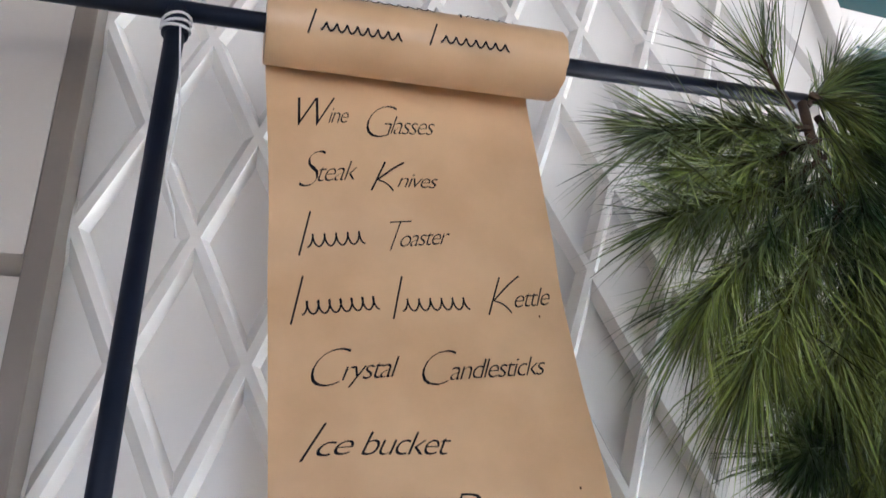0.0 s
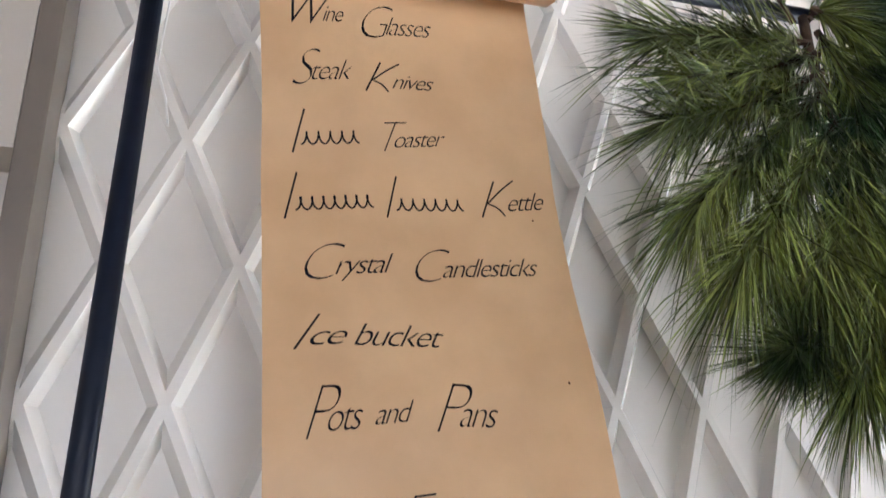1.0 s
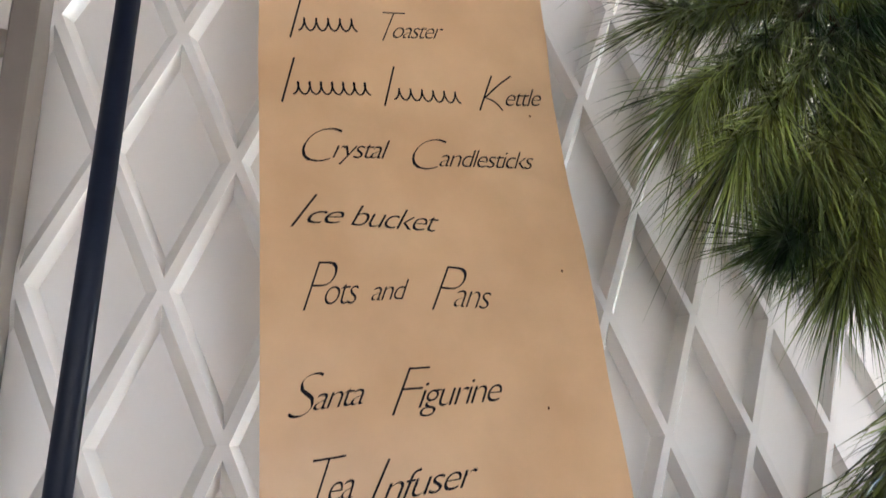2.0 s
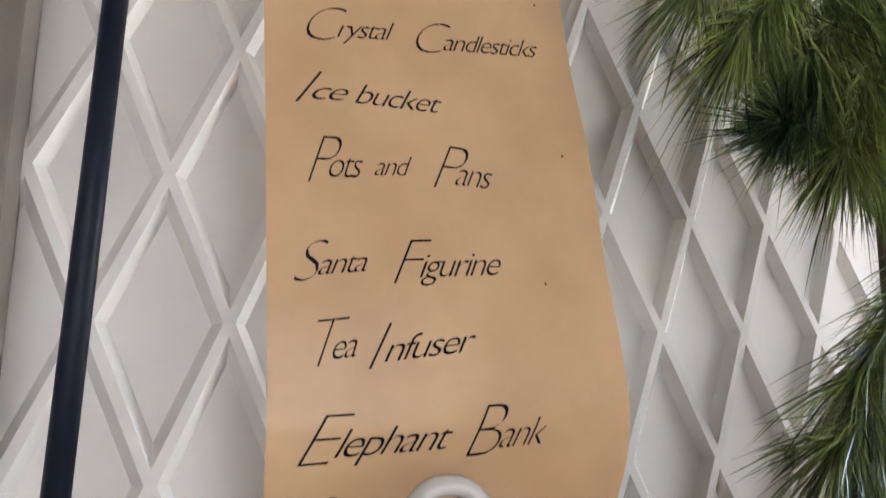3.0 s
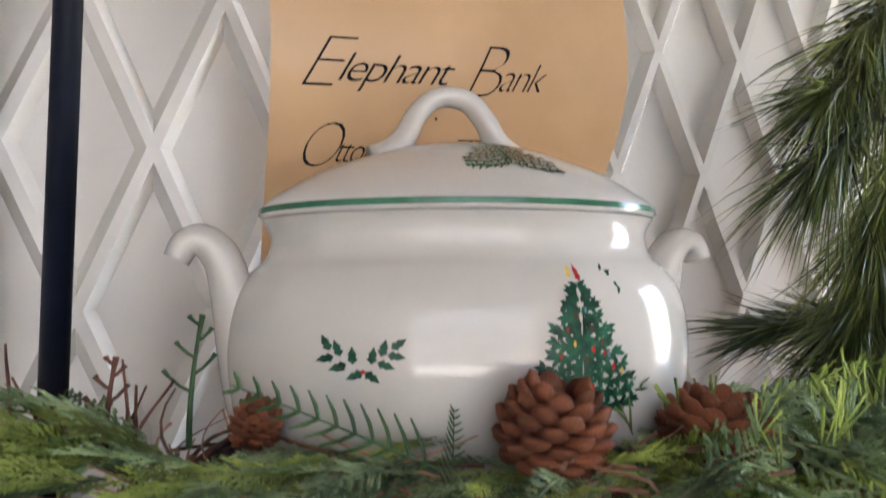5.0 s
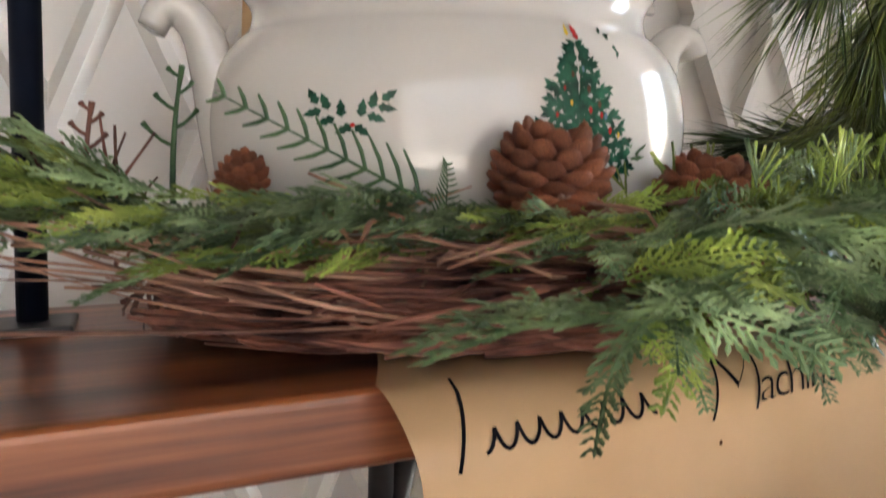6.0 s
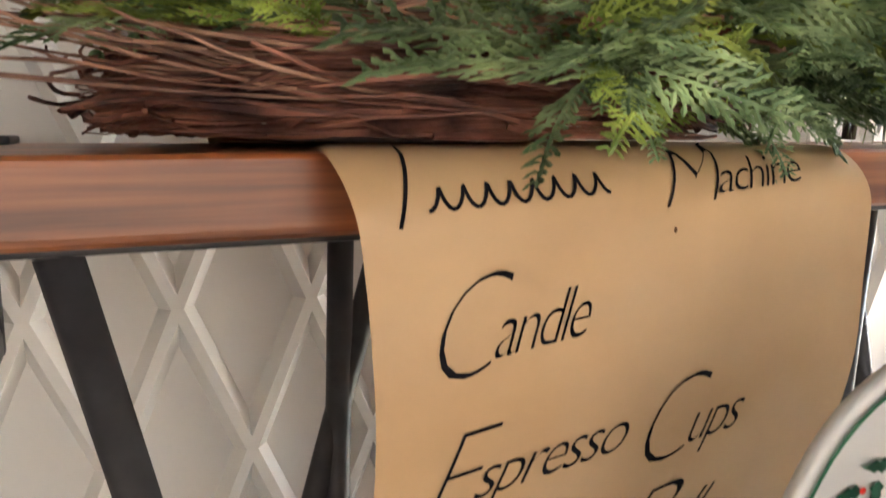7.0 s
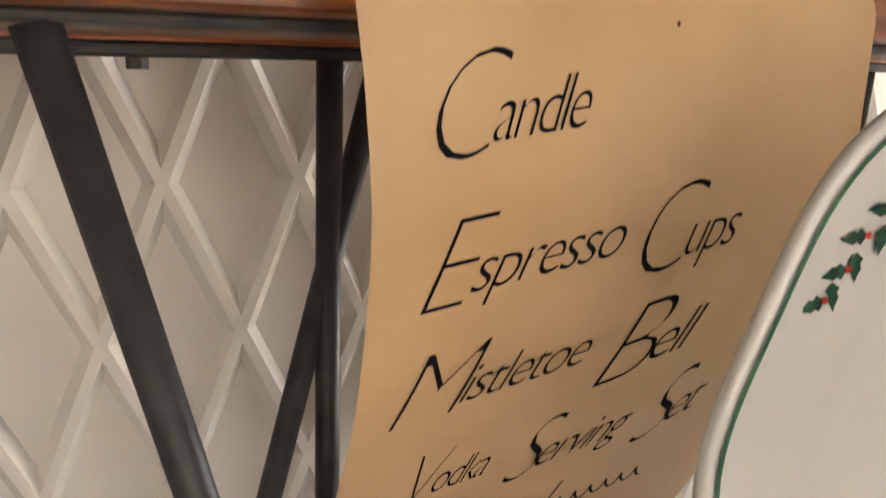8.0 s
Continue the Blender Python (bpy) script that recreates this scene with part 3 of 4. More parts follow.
holly(lid_at, [(-0.104 + 0.0065 * i, -0.012 - 0.002 * i, 0.3 + 1.1 * i) for i in range(5)], 0.007, lid)

tureen.rotation_euler = (0, 0, radians(-5))
ladle.rotation_euler = (0, 0, radians(-5))

# ---- plate ----
PLATE_FOOT = 0.418  # top of the plinth
plinth = tagged(thing("display_plinth", 0.335, 0.285, 0), "plain white square plinth beside the hanging scroll", "plinth")
bm = bmesh.new()
box(bm, (-0.13, -0.075, 0), (0.13, 0.115, PLATE_FOOT), 0.003)
part("block", bm, WHITE, plinth)
plate = tagged(thing("dinner_plate", 0.25, 0.285, 0.685), "white scalloped plate with a green rim line and painted holly", "plate")


def plate_ring(radius, out, n=120):
    pts = []
    for k in range(n):
        a = 2 * math.pi * k / n
        lobe = 1 + 0.0287 * math.cos(6 * (a - radians(9.5)))
        pts.append(Vector((radius * lobe * math.cos(a), -out, radius * lobe * math.sin(a))))
    return pts


def ring_mesh(spec):
    bm = bmesh.new()
    rings = [[bm.verts.new(p) for p in plate_ring(r, o)] for r, o in spec]
    for a, b in zip(rings, rings[1:]):
        for k in range(len(a)):
            bm.faces.new((a[k], a[(k + 1) % len(a)], b[(k + 1) % len(b)], b[k]))
    return bm


bm = ring_mesh([(0.001, -0.012), (0.075, -0.012), (0.088, -0.004), (0.118, 0.004), (0.127, 0.0065), (0.1295, 0.0085), (0.1285, 0.0115), (0.125, 0.0115), (0.117, 0.009), (0.088, 0.001), (0.075, -0.007), (0.001, -0.008)])
dish = part("dish", bm, CHINA, plate, smooth=True)
bm = ring_mesh([(0.1243, 0.0123), (0.1228, 0.0120)])
part("rim_line", bm, GREENLINE, dish, "green line inside the rim", smooth=True)


def plate_at(u, v):
    r = math.hypot(u, v)
    return Vector((u, -lerp_table([(0, -0.008), (0.075, -0.007), (0.088, 0.001), (0.117, 0.009), (0.125, 0.0115), (0.13, 0.0115)], r) - 0.0008, v))


for c in range(3):
    spots = []
    for i in range(14):
        a = radians(153.5 - 3.1 * i + 118 * c)
        r = 0.106 + 0.0012 * math.sin(2.1 * i)
        spots.append((r * math.cos(a), r * math.sin(a), a + math.pi / 2 + (0.75 if i % 2 else -0.75)))
    holly(plate_at, spots, 0.0098, dish)
plate.matrix_world = pose(0.3226, 0.2919, 0.5682, -4, 1.4, -19.4) @ Matrix.Scale(1.125, 4)

# ---- twig wreath ----
rnd = random.Random(11)
RCX, RCY, RRX, RRY = 0.200, 0.625, 0.178, 0.132
wreath = tagged(thing("twig_wreath", RCX, RCY, TOP + 0.003), "wreath of dry brown vine twigs laid on the table", "wreath")


def twig_mesh(pts, r0, r1, sides=5):
    bm = bmesh.new()
    n = len(pts)
    radii = [(r0 + (r1 - r0) * i / (n - 1)) * (1.5 if rnd.random() < 0.14 else 1 + 0.15 * rnd.uniform(-1, 1)) for i in range(n)]
    tube(bm, pts, radii, sides)
    return bm


mass = bmesh.new()
for k in range(620):
    a0 = rnd.uniform(0, 2 * math.pi)
    span = rnd.uniform(0.45, 1.7) * rnd.choice((-1, 1))
    lift = rnd.uniform(0.002, 0.050)
    out = rnd.gauss(0, 0.013) + 0.010 * math.sin(lift / 0.052 * math.pi)
    wob, ph, slope = rnd.uniform(0.001, 0.006), rnd.uniform(0, 6), rnd.uniform(-0.012, 0.012)
    flare = rnd.uniform(0.01, 0.05) if rnd.random() < 0.18 else 0.0
    pts = []
    for i in range(11):
        t = i / 10
        a = a0 + span * t
        e = out + wob * math.sin(ph + 5 * t) + flare * max(0, t - 0.6) ** 1.5
        z = max(0.003 + 0.004 * abs(math.sin(ph)), lift + slope * t + wob * math.cos(ph + 7 * t) + flare * 0.5 * max(0, t - 0.6))
        pts.append(((RRX + e) * math.cos(a), (RRY + e) * math.sin(a), z))
    pts = [tuple(c + rnd.uniform(-0.0007, 0.0007) for c in p) for p in pts]
    r = rnd.choice((0.0007, 0.0009, 0.0012, 0.0015, 0.0019, 0.0025))
    if k < 214:
        part("twig", twig_mesh(pts, r, r * 0.6), TWIG, wreath)
    else:
        n = len(pts)
        tube(mass, pts, [r * (1 - 0.4 * i / (n - 1)) for i in range(n)], 5)
tagged(part("twig_mass", mass, TWIG, wreath), kind="stuff")
# loose twigs that sweep out to the end beside the upright
for k in range(22):
    y0, z0 = rnd.uniform(-0.150, -0.105), rnd.uniform(0.018, 0.050)
    xa, xb = rnd.uniform(-0.14, 0.10), rnd.uniform(-0.33, -0.22)
    rise, back = rnd.uniform(0.005, 0.060), rnd.uniform(0.0, 0.09)
    ph = rnd.uniform(0, 6)
    pts = []
    for i in range(11):
        t = i / 10
        pts.append((xa + (xb - xa) * t, y0 + back * t ** 1.6 + 0.005 * math.sin(ph + 3 * t), z0 + rise * t ** 1.8 + 0.003 * math.sin(ph * 2 + 3 * t)))
    pts = [tuple(c + rnd.uniform(-0.0007, 0.0007) for c in p) for p in pts]
    r = rnd.choice((0.0007, 0.001, 0.0013, 0.0016))
    part("twig", twig_mesh(pts, r, r * 0.5), PALETWIG, wreath)
# twigs that lie over the green
for k in range(44):
    a0 = rnd.uniform(3.5, 5.2)
    span = rnd.uniform(0.5, 1.2) * rnd.choice((-1, 1))
    out, lift, ph = rnd.uniform(-0.012, 0.024), rnd.uniform(0.040, 0.066), rnd.uniform(0, 6)
    tip = rnd.uniform(-0.02, 0.03)
    pts = []
    for i in range(10):
        t = i / 9
        a = a0 + span * t
        e = out + 0.005 * math.sin(ph + 3 * t)
        pts.append(((RRX + e) * math.cos(a), (RRY + e) * math.sin(a), lift + 0.004 * math.sin(ph + 3 * t) + tip * t * t))
    r = rnd.choice((0.0008, 0.0011, 0.0015))
    part("twig", twig_mesh(pts, r, r * 0.5), PALETWIG, wreath)
# a few cross twigs in front
for k in range(16):
    x0, dx = rnd.uniform(-0.12, 0.16), rnd.uniform(-0.09, 0.09)
    y0 = -RRY * math.sqrt(max(0.1, 1 - (x0 / RRX) ** 2)) - 0.024
    z0, dz = rnd.uniform(0.008, 0.05), rnd.uniform(-0.02, 0.025)
    pts = [(x0 + dx * i / 6, y0 - 0.006 * math.sin(math.pi * i / 6), max(0.004, z0 + dz * i / 6)) for i in range(7)]
    part("twig", twig_mesh(pts, 0.0018, 0.0011), TWIG, wreath)


# ---- cedar fronds ----
def blade(bm, p, d, nrm, length, width, root=None):
    """A thick little scale leaf: a folded lozenge, grown from root, a corner of the leaf before it. Returns its crest."""
    s = d.cross(nrm).normalized()
    a = root or bm.verts.new(p)
    b = bm.verts.new(p + d * length * 0.5 + s * width * 0.5)
    c = bm.verts.new(p + d * length)
    e = bm.verts.new(p + d * length * 0.5 - s * width * 0.5)
    m = bm.verts.new(p + d * length * 0.5 + nrm * width * 0.35)
    for tri in ((a, b, m), (b, c, m), (c, e, m), (e, a, m)):
        bm.faces.new(tri)
    return m


def cedar_mesh(seed, length, reach, thick, curl):
    r = random.Random(seed)
    bm = bmesh.new()
    steps, up = 17, Vector((0, 0, 1))
    crest = None
    for i in range(steps):
        t = i / (steps - 1)
        p = Vector((length * t, 0.004 * math.sin(3 * t + seed), -curl * t * t))
        nxt = Vector((1, 0, -2 * curl * t / length)).normalized()
        crest = blade(bm, p, nxt, up, length / steps * 1.5, thick * 1.1, crest)
        for sgn in (-1, 1):
            size = reach * (math.sin(math.pi * min(1, 0.18 + 0.82 * t)) ** 0.7 + 0.12) * r.uniform(0.75, 1.15)
            ang = radians(r.uniform(38, 55))
            d = Vector((math.cos(ang), sgn * math.sin(ang), r.uniform(-0.25, 0.2))).normalized()
            k = max(2, int(size / (thick * 1.25)))
            q0, grown = p.copy(), crest
            for j in range(k):
                d = (d + Vector((0.06, 0, r.uniform(-0.05, 0.04)))).normalized()
                grown = blade(bm, q0, d, up, thick * 2.0, thick * 1.0, grown)
                if j % 2 == 0 and j < k - 1 and j > 0:
                    d2 = (d + Vector((-d.y, d.x, 0)) * r.choice((-0.7, 0.7))).normalized()
                    tip = grown
                    for jj in range(2):
                        tip = blade(bm, q0 + d2 * thick * 1.3 * jj, d2, up, thick * 1.9, thick * 0.9, tip)
                q0 = q0 + d * thick * 1.25
    return bm


def fern_mesh(length, reach):
    """A dark frond with spaced straight leaflets."""
    bm = bmesh.new()
    tube(bm, [(length * i / 8, 0, -0.10 * length * (i / 8) ** 2) for i in range(9)], [0.0011 - 0.0007 * i / 8 for i in range(9)], 5)
    for i in range(11):
        t = 0.06 + 0.90 * i / 10
        p = Vector((length * t, 0, -0.10 * length * t * t))
        for sgn in (-1, 1):
            size = reach * (1.0 - 0.72 * t)
            d = Vector((0.62, sgn * 0.75, 0.12)).normalized()
            tube(bm, [p, p + d * size * 0.5, p + d * size + Vector((0.15 * size, 0, 0))], [0.0011, 0.0013, 0.0007], 5)
    return bm


def sprig_mesh(seed, length):
    """An upright juniper-like sprig with knobbly tips."""
    r = random.Random(seed)
    bm = bmesh.new()
    for b in range(5):
        base = Vector((0, 0, length * 0.08 * b))
        az = r.uniform(0, 6.28)
        d = Vector((0.42 * math.cos(az), 0.42 * math.sin(az), 1)).normalized()
        size = length * (1 - 0.09 * b) * r.uniform(0.6, 1.0)
        pts = [base + d * size * t + Vector((0, 0, 0.15 * size * t * t)) for t in (0, 0.25, 0.5, 0.75, 1)]
        tube(bm, pts, [0.0010, 0.0010, 0.0010, 0.0010, 0.0014], 5)
        for j in range(12):
            t = 0.1 + 0.9 * j / 12
            az2 = j * 2.4
            blade(bm, base + d * size * t, (d + Vector((math.cos(az2), math.sin(az2), 0)) * 0.9).normalized(), d, 0.0034, 0.0014)
    return bm


FRONDS = [mesh_of("frond", cedar_mesh(s, l, w, th, cu), mt) for s, l, w, th, cu, mt in (
    (1, 0.085, 0.021, 0.0032, 0.012, CEDAR), (2, 0.10, 0.025, 0.0042, 0.020, CEDARBLUE), (3, 0.075, 0.019, 0.0030, 0.006, CEDAR),
    (4, 0.11, 0.028, 0.0046, 0.022, CEDARBLUE), (5, 0.065, 0.017, 0.0029, 0.008, CEDARBLUE))]
FERN = mesh_of("fern", fern_mesh(0.125, 0.026), FIR)
SPRIGS = [mesh_of("sprig", sprig_mesh(s, l), m) for s, l, m in ((6, 0.045, CEDAR), (7, 0.06, CEDAR), (8, 0.05, CEDARBLUE))]
GREEN_Z = 0.775
greens = tagged(thing("cedar_garland", 0.2, 0.5, GREEN_Z), "garland of fresh green cedar and juniper sprigs on the wreath", "garland")


def put(mesh, x, y, z, az, pitch, roll=0.0, size=1.0, name="frond", parent=greens):
    """A shared sprig mesh with its stalk at a place, turned about z, raised by pitch."""
    ob = part(name, mesh, None, parent)
    base = Matrix.Translation((x, y, z)) @ Euler((0, 0, radians(az))).to_matrix().to_4x4() @ Euler((0, radians(-pitch), 0)).to_matrix().to_4x4() @ Euler((radians(roll), 0, 0)).to_matrix().to_4x4()
    ob.matrix_parent_inverse = parent.matrix_world.inverted() if parent else Matrix()
    ob.matrix_basis = base @ Matrix.Scale(size, 4)
    return ob


bpy.context.view_layer.update()
# along the wreath, sweeping to the upright
for k in range(66):
    x = rnd.uniform(-0.060, 0.15)
    f = rnd.random()
    y = 0.62 - 0.150 * math.sqrt(max(0.06, 1 - ((x - 0.20) / 0.34) ** 2)) + 0.012 + rnd.uniform(-0.01, 0.05) * f
    z = 0.816 + 0.024 * f + 0.16 * max(0, 0.03 - x) + rnd.uniform(-0.008, 0.008)
    put(rnd.choice(FRONDS[:3]) if rnd.random() < 0.7 else FRONDS[4], x, y, z, rnd.gauss(180, 30), rnd.uniform(-4, 16), rnd.uniform(-35, 35), rnd.uniform(0.6, 0.9))
# behind the wreath's end
for k in range(20):
    put(rnd.choice(FRONDS[:3]), rnd.uniform(-0.07, 0.0), rnd.uniform(0.53, 0.60), rnd.uniform(0.820, 0.850), rnd.uniform(120, 230), rnd.uniform(8, 35), rnd.uniform(-40, 40), rnd.uniform(0.55, 0.85))
# dense mound
for k in range(185):
    x = 0.165 + 0.30 * rnd.random() ** 0.9
    y = rnd.uniform(0.405, 0.54)
    z = 0.786 + rnd.random() * (0.052 if x > 0.21 else 0.040) + 0.10 * max(0.0, y - 0.45)
    put(rnd.choice(FRONDS), x, y, z, rnd.gauss(-75, 65), rnd.uniform(-25, 30), rnd.uniform(-60, 60), rnd.uniform(0.5, 0.95))
# fronds that hang over the front edge
for k in range(20):
    x = rnd.uniform(0.20, 0.43)
    put(FRONDS[3] if rnd.random() < 0.5 else FRONDS[1], x, rnd.uniform(0.405, 0.44), rnd.uniform(0.780, 0.800), rnd.gauss(-100 if x > 0.24 else -135, 26), rnd.uniform(-26, 6), rnd.uniform(-25, 25), rnd.uniform(0.3, 0.48))
for x, y, z, az, pt, s in ((0.180, 0.405, 0.796, -170, 10, 0.95), (0.19, 0.410, 0.790, -178, 8, 0.9), (0.185, 0.412, 0.788, -150, -26, 0.55), (0.205, 0.412, 0.786, -112, -36, 0.34), (0.272, 0.415, 0.782, -95, -44, 0.34), (0.345, 0.412, 0.786, -80, -30, 0.34), (0.22, 0.41, 0.800, -155, 2, 0.8), (0.095, 0.462, 0.842, -172, 0, 0.8), (0.11, 0.468, 0.836, -165, -2, 0.8)):
    put(FRONDS[3], x, y, z, az, pt, 10, s)
# dark fern before the tureen
put(FERN, 0.116, 0.472, 0.838, 176, 27, 82, 0.82, "fern_frond")
put(FERN, 0.120, 0.468, 0.825, 60, 40, 40, 0.45, "fern_frond")
for k in range(16):
    put(rnd.choice(FRONDS), rnd.uniform(0.10, 0.20), rnd.uniform(0.455, 0.475), rnd.uniform(0.818, 0.832), rnd.gauss(175, 40), rnd.uniform(4, 24), rnd.uniform(-30, 30), rnd.uniform(0.35, 0.5))
for k in range(22):
    put(rnd.choice(FRONDS), rnd.uniform(0.15, 0.25), rnd.uniform(0.425, 0.445), rnd.uniform(0.815, 0.832), rnd.gauss(170, 45), rnd.uniform(-8, 10), rnd.uniform(-30, 30), rnd.uniform(0.35, 0.5))
# upright sprigs
for k in range(34):
    put(rnd.choice(SPRIGS), rnd.uniform(0.23, 0.45), rnd.uniform(0.42, 0.51), rnd.uniform(0.815, 0.848), rnd.uniform(0, 360), rnd.uniform(-25, 25), rnd.uniform(-25, 25), rnd.uniform(0.4, 0.65), "sprig")


def forked_sprig(x, y, z, height, side, material):
    """A bare upright sprig: a stem with short side shoots, each with a thicker tip."""
    bm = bmesh.new()
    at = lambda f: Vector((x - 0.2 + 0.10 * height * f * f, y - 0.5, z - GREEN_Z + height * f))
    tube(bm, [at(i / 6) for i in range(7)], [0.0017, 0.0016, 0.0015, 0.0014, 0.0012, 0.0011, 0.0017], 6)
    for k, f in enumerate((0.42, 0.55, 0.68, 0.80, 0.92)):
        d = -1 if k % 2 == 0 else 1
        reach = side * (1.25 - f) * height
        tube(bm, [at(f) + Vector((d * reach * t, 0.004 * t, reach * (0.35 * t + 0.5 * t * t))) for t in (0, 0.4, 0.8, 1.0)], [0.0012, 0.0010, 0.0011, 0.0017], 6)
    part("sprig", bm, material, greens, smooth=True)


forked_sprig(0.012, 0.566, 0.838, 0.070, 0.24, FIR)
forked_sprig(-0.028, 0.562, 0.838, 0.050, 0.26, TWIG)
# dry stems in the green
for k in range(26):
    x, y, z = rnd.uniform(0.02, 0.36), rnd.uniform(0.435, 0.50), rnd.uniform(0.805, 0.842)
    dx = rnd.uniform(-0.12, 0.10)
    pts = [(x + dx * i / 6 - 0.2, y + 0.012 * math.sin(i * 0.9) - 0.5, z + rnd.uniform(-0.002, 0.002) - GREEN_Z - 0.012 * (i / 6) ** 2) for i in range(7)]
    part("dry_stem", twig_mesh(pts, 0.0013, 0.0008), PALETWIG, greens)
for k in range(9):
    x, y, z = rnd.uniform(-0.07, -0.01), rnd.uniform(0.54, 0.59), rnd.uniform(0.835, 0.86)
    dx, up = rnd.uniform(-0.03, 0.02), rnd.uniform(0.015, 0.04)
    pts = [(x + dx * i / 5 - 0.2, y - 0.5 + 0.003 * math.sin(i), z - GREEN_Z + up * i / 5) for i in range(6)]
    part("dry_stem", twig_mesh(pts, 0.0012, 0.0006), TWIG, greens)

# ---- pine cones ----
def pine_cone(x, y, z, radius, height, turn, tilt, label):
    cone = tagged(thing("pine_cone", x, y, z), label, "pine cone", "pine cones in the garland")
    bm = bmesh.new()
    tube(bm, [(0, 0, 0), (0, 0, height * 0.45), (0, 0, height * 0.85)], [radius * 0.45, radius * 0.55, radius * 0.2], 12)
    part("core", bm, CONE, cone)
    scale = bmesh.new()
    bmesh.ops.create_uvsphere(scale, u_segments=8, v_segments=6, radius=1.0)
    for v in scale.verts:
        v.co = Vector((v.co.x * 0.31, v.co.y * (0.30 - 0.06 * v.co.x), v.co.z * 0.13 + (0.07 if v.co.x > 0.6 else 0)))
    sm = mesh_of("scale", scale, CONE, True)
    count = 62
    for i in range(count):
        f = i / (count - 1)
        ang = i * 2.39996
        rr = radius * (0.30 + 0.55 * math.sin(math.pi * (0.12 + 0.80 * f)) ** 0.8)
        zz = height * (0.06 + 0.86 * f)
        ob = part("scale", sm, None, cone)
        ob.matrix_basis = Matrix.Translation((rr * math.cos(ang), rr * math.sin(ang), zz)) @ Euler((0, radians(30 - 85 * f), ang), "XYZ").to_matrix().to_4x4() @ Matrix.Scale(radius * (1.15 - 0.35 * f), 4)
    cone.matrix_world = pose(x, y, z, tilt, 0, turn)
    return cone


pine_cone(0.178, 0.477, 0.831, 0.0275, 0.044, 20, 8, "open reddish-brown pine cone standing in front of the tureen")
pine_cone(0.290, 0.490, 0.818, 0.0300, 0.042, 70, 8, "dark brown pine cone half sunk in the greenery")
pine_cone(0.042, 0.552, 0.838, 0.0130, 0.028, 140, 24, "small dark pine cone beside the tureen handle")

# ---- long-needled pine garland ----
pine = tagged(thing("pine_garland", 0.6, 0.62, 0.77), "long-needled green pine garland tied to the crossbar's end", "garland")
PO = Vector((0.6, 0.62, 0.77))


def needles(path, count, length, spread, seed, droop=0.25, up=(0, 0, 0)):
    """A shoot: stem and many long thin needles that lie along it and droop."""
    r = random.Random(seed)
    pts = [Vector(p) - PO for p in path]
    ts = list(range(len(pts)))
    at = lambda t: Vector([lerp_table([(j, pts[j][c]) for j in ts], t) for c in range(3)])
    end = len(pts) - 1
    bm = bmesh.new()
    tube(bm, [at(end * i / 10) for i in range(11)], [0.0045 - 0.003 * i / 10 for i in range(11)], 6)
    stem = part("stem", bm, STEM, pine)
    verts, faces = [], []
    for k in range(int(count * 0.18)):
        t = end * r.random() ** 0.85
        p = at(t)
        d = (at(min(end, t + 0.05)) - at(max(0, t - 0.05))).normalized()
        rad = Vector((r.gauss(0, 1), r.gauss(0, 1), r.gauss(0, 1)))
        rad = (rad - d * rad.dot(d)).normalized()
        lean = (d + rad * r.uniform(0.12, spread * 1.25) + Vector(up) * 0.4).normalized()
        reach, bend = length * r.uniform(0.6, 1.25), droop * r.uniform(0.3, 1.7)
        for n in range(r.choice((3, 4, 5))):  # a bundle from one point of the stem
            dirn = (lean + Vector((r.gauss(0, 1), r.gauss(0, 1), r.gauss(0, 1))) * 0.10).normalized()
            ln = reach * r.uniform(0.85, 1.1)
            w = r.uniform(0.00045, 0.00095)
            side = dirn.cross(Vector((r.gauss(0, 1), r.gauss(0, 1), r.gauss(0, 1)))).normalized()
            b = len(verts)
            curl = side * r.gauss(0, 0.07) * ln + Vector((0, 0, -bend * ln))
            for f, ww in ((0, 1.0), (0.35, 1.0), (0.7, 0.8)):
                c = p + dirn * ln * f + curl * f * f
                verts += [c - side * w * ww, c + side * w * ww]
            verts.append(p + dirn * ln + curl)
            faces += [(b, b + 1, b + 3, b + 2), (b + 2, b + 3, b + 5, b + 4), (b + 4, b + 5, b + 6)]
    me = bpy.data.meshes.new("needles")
    me.from_pydata(verts, [], faces)
    me.materials.append(NEEDLE)
    tagged(part("needles", me, None, pine), kind="stuff")


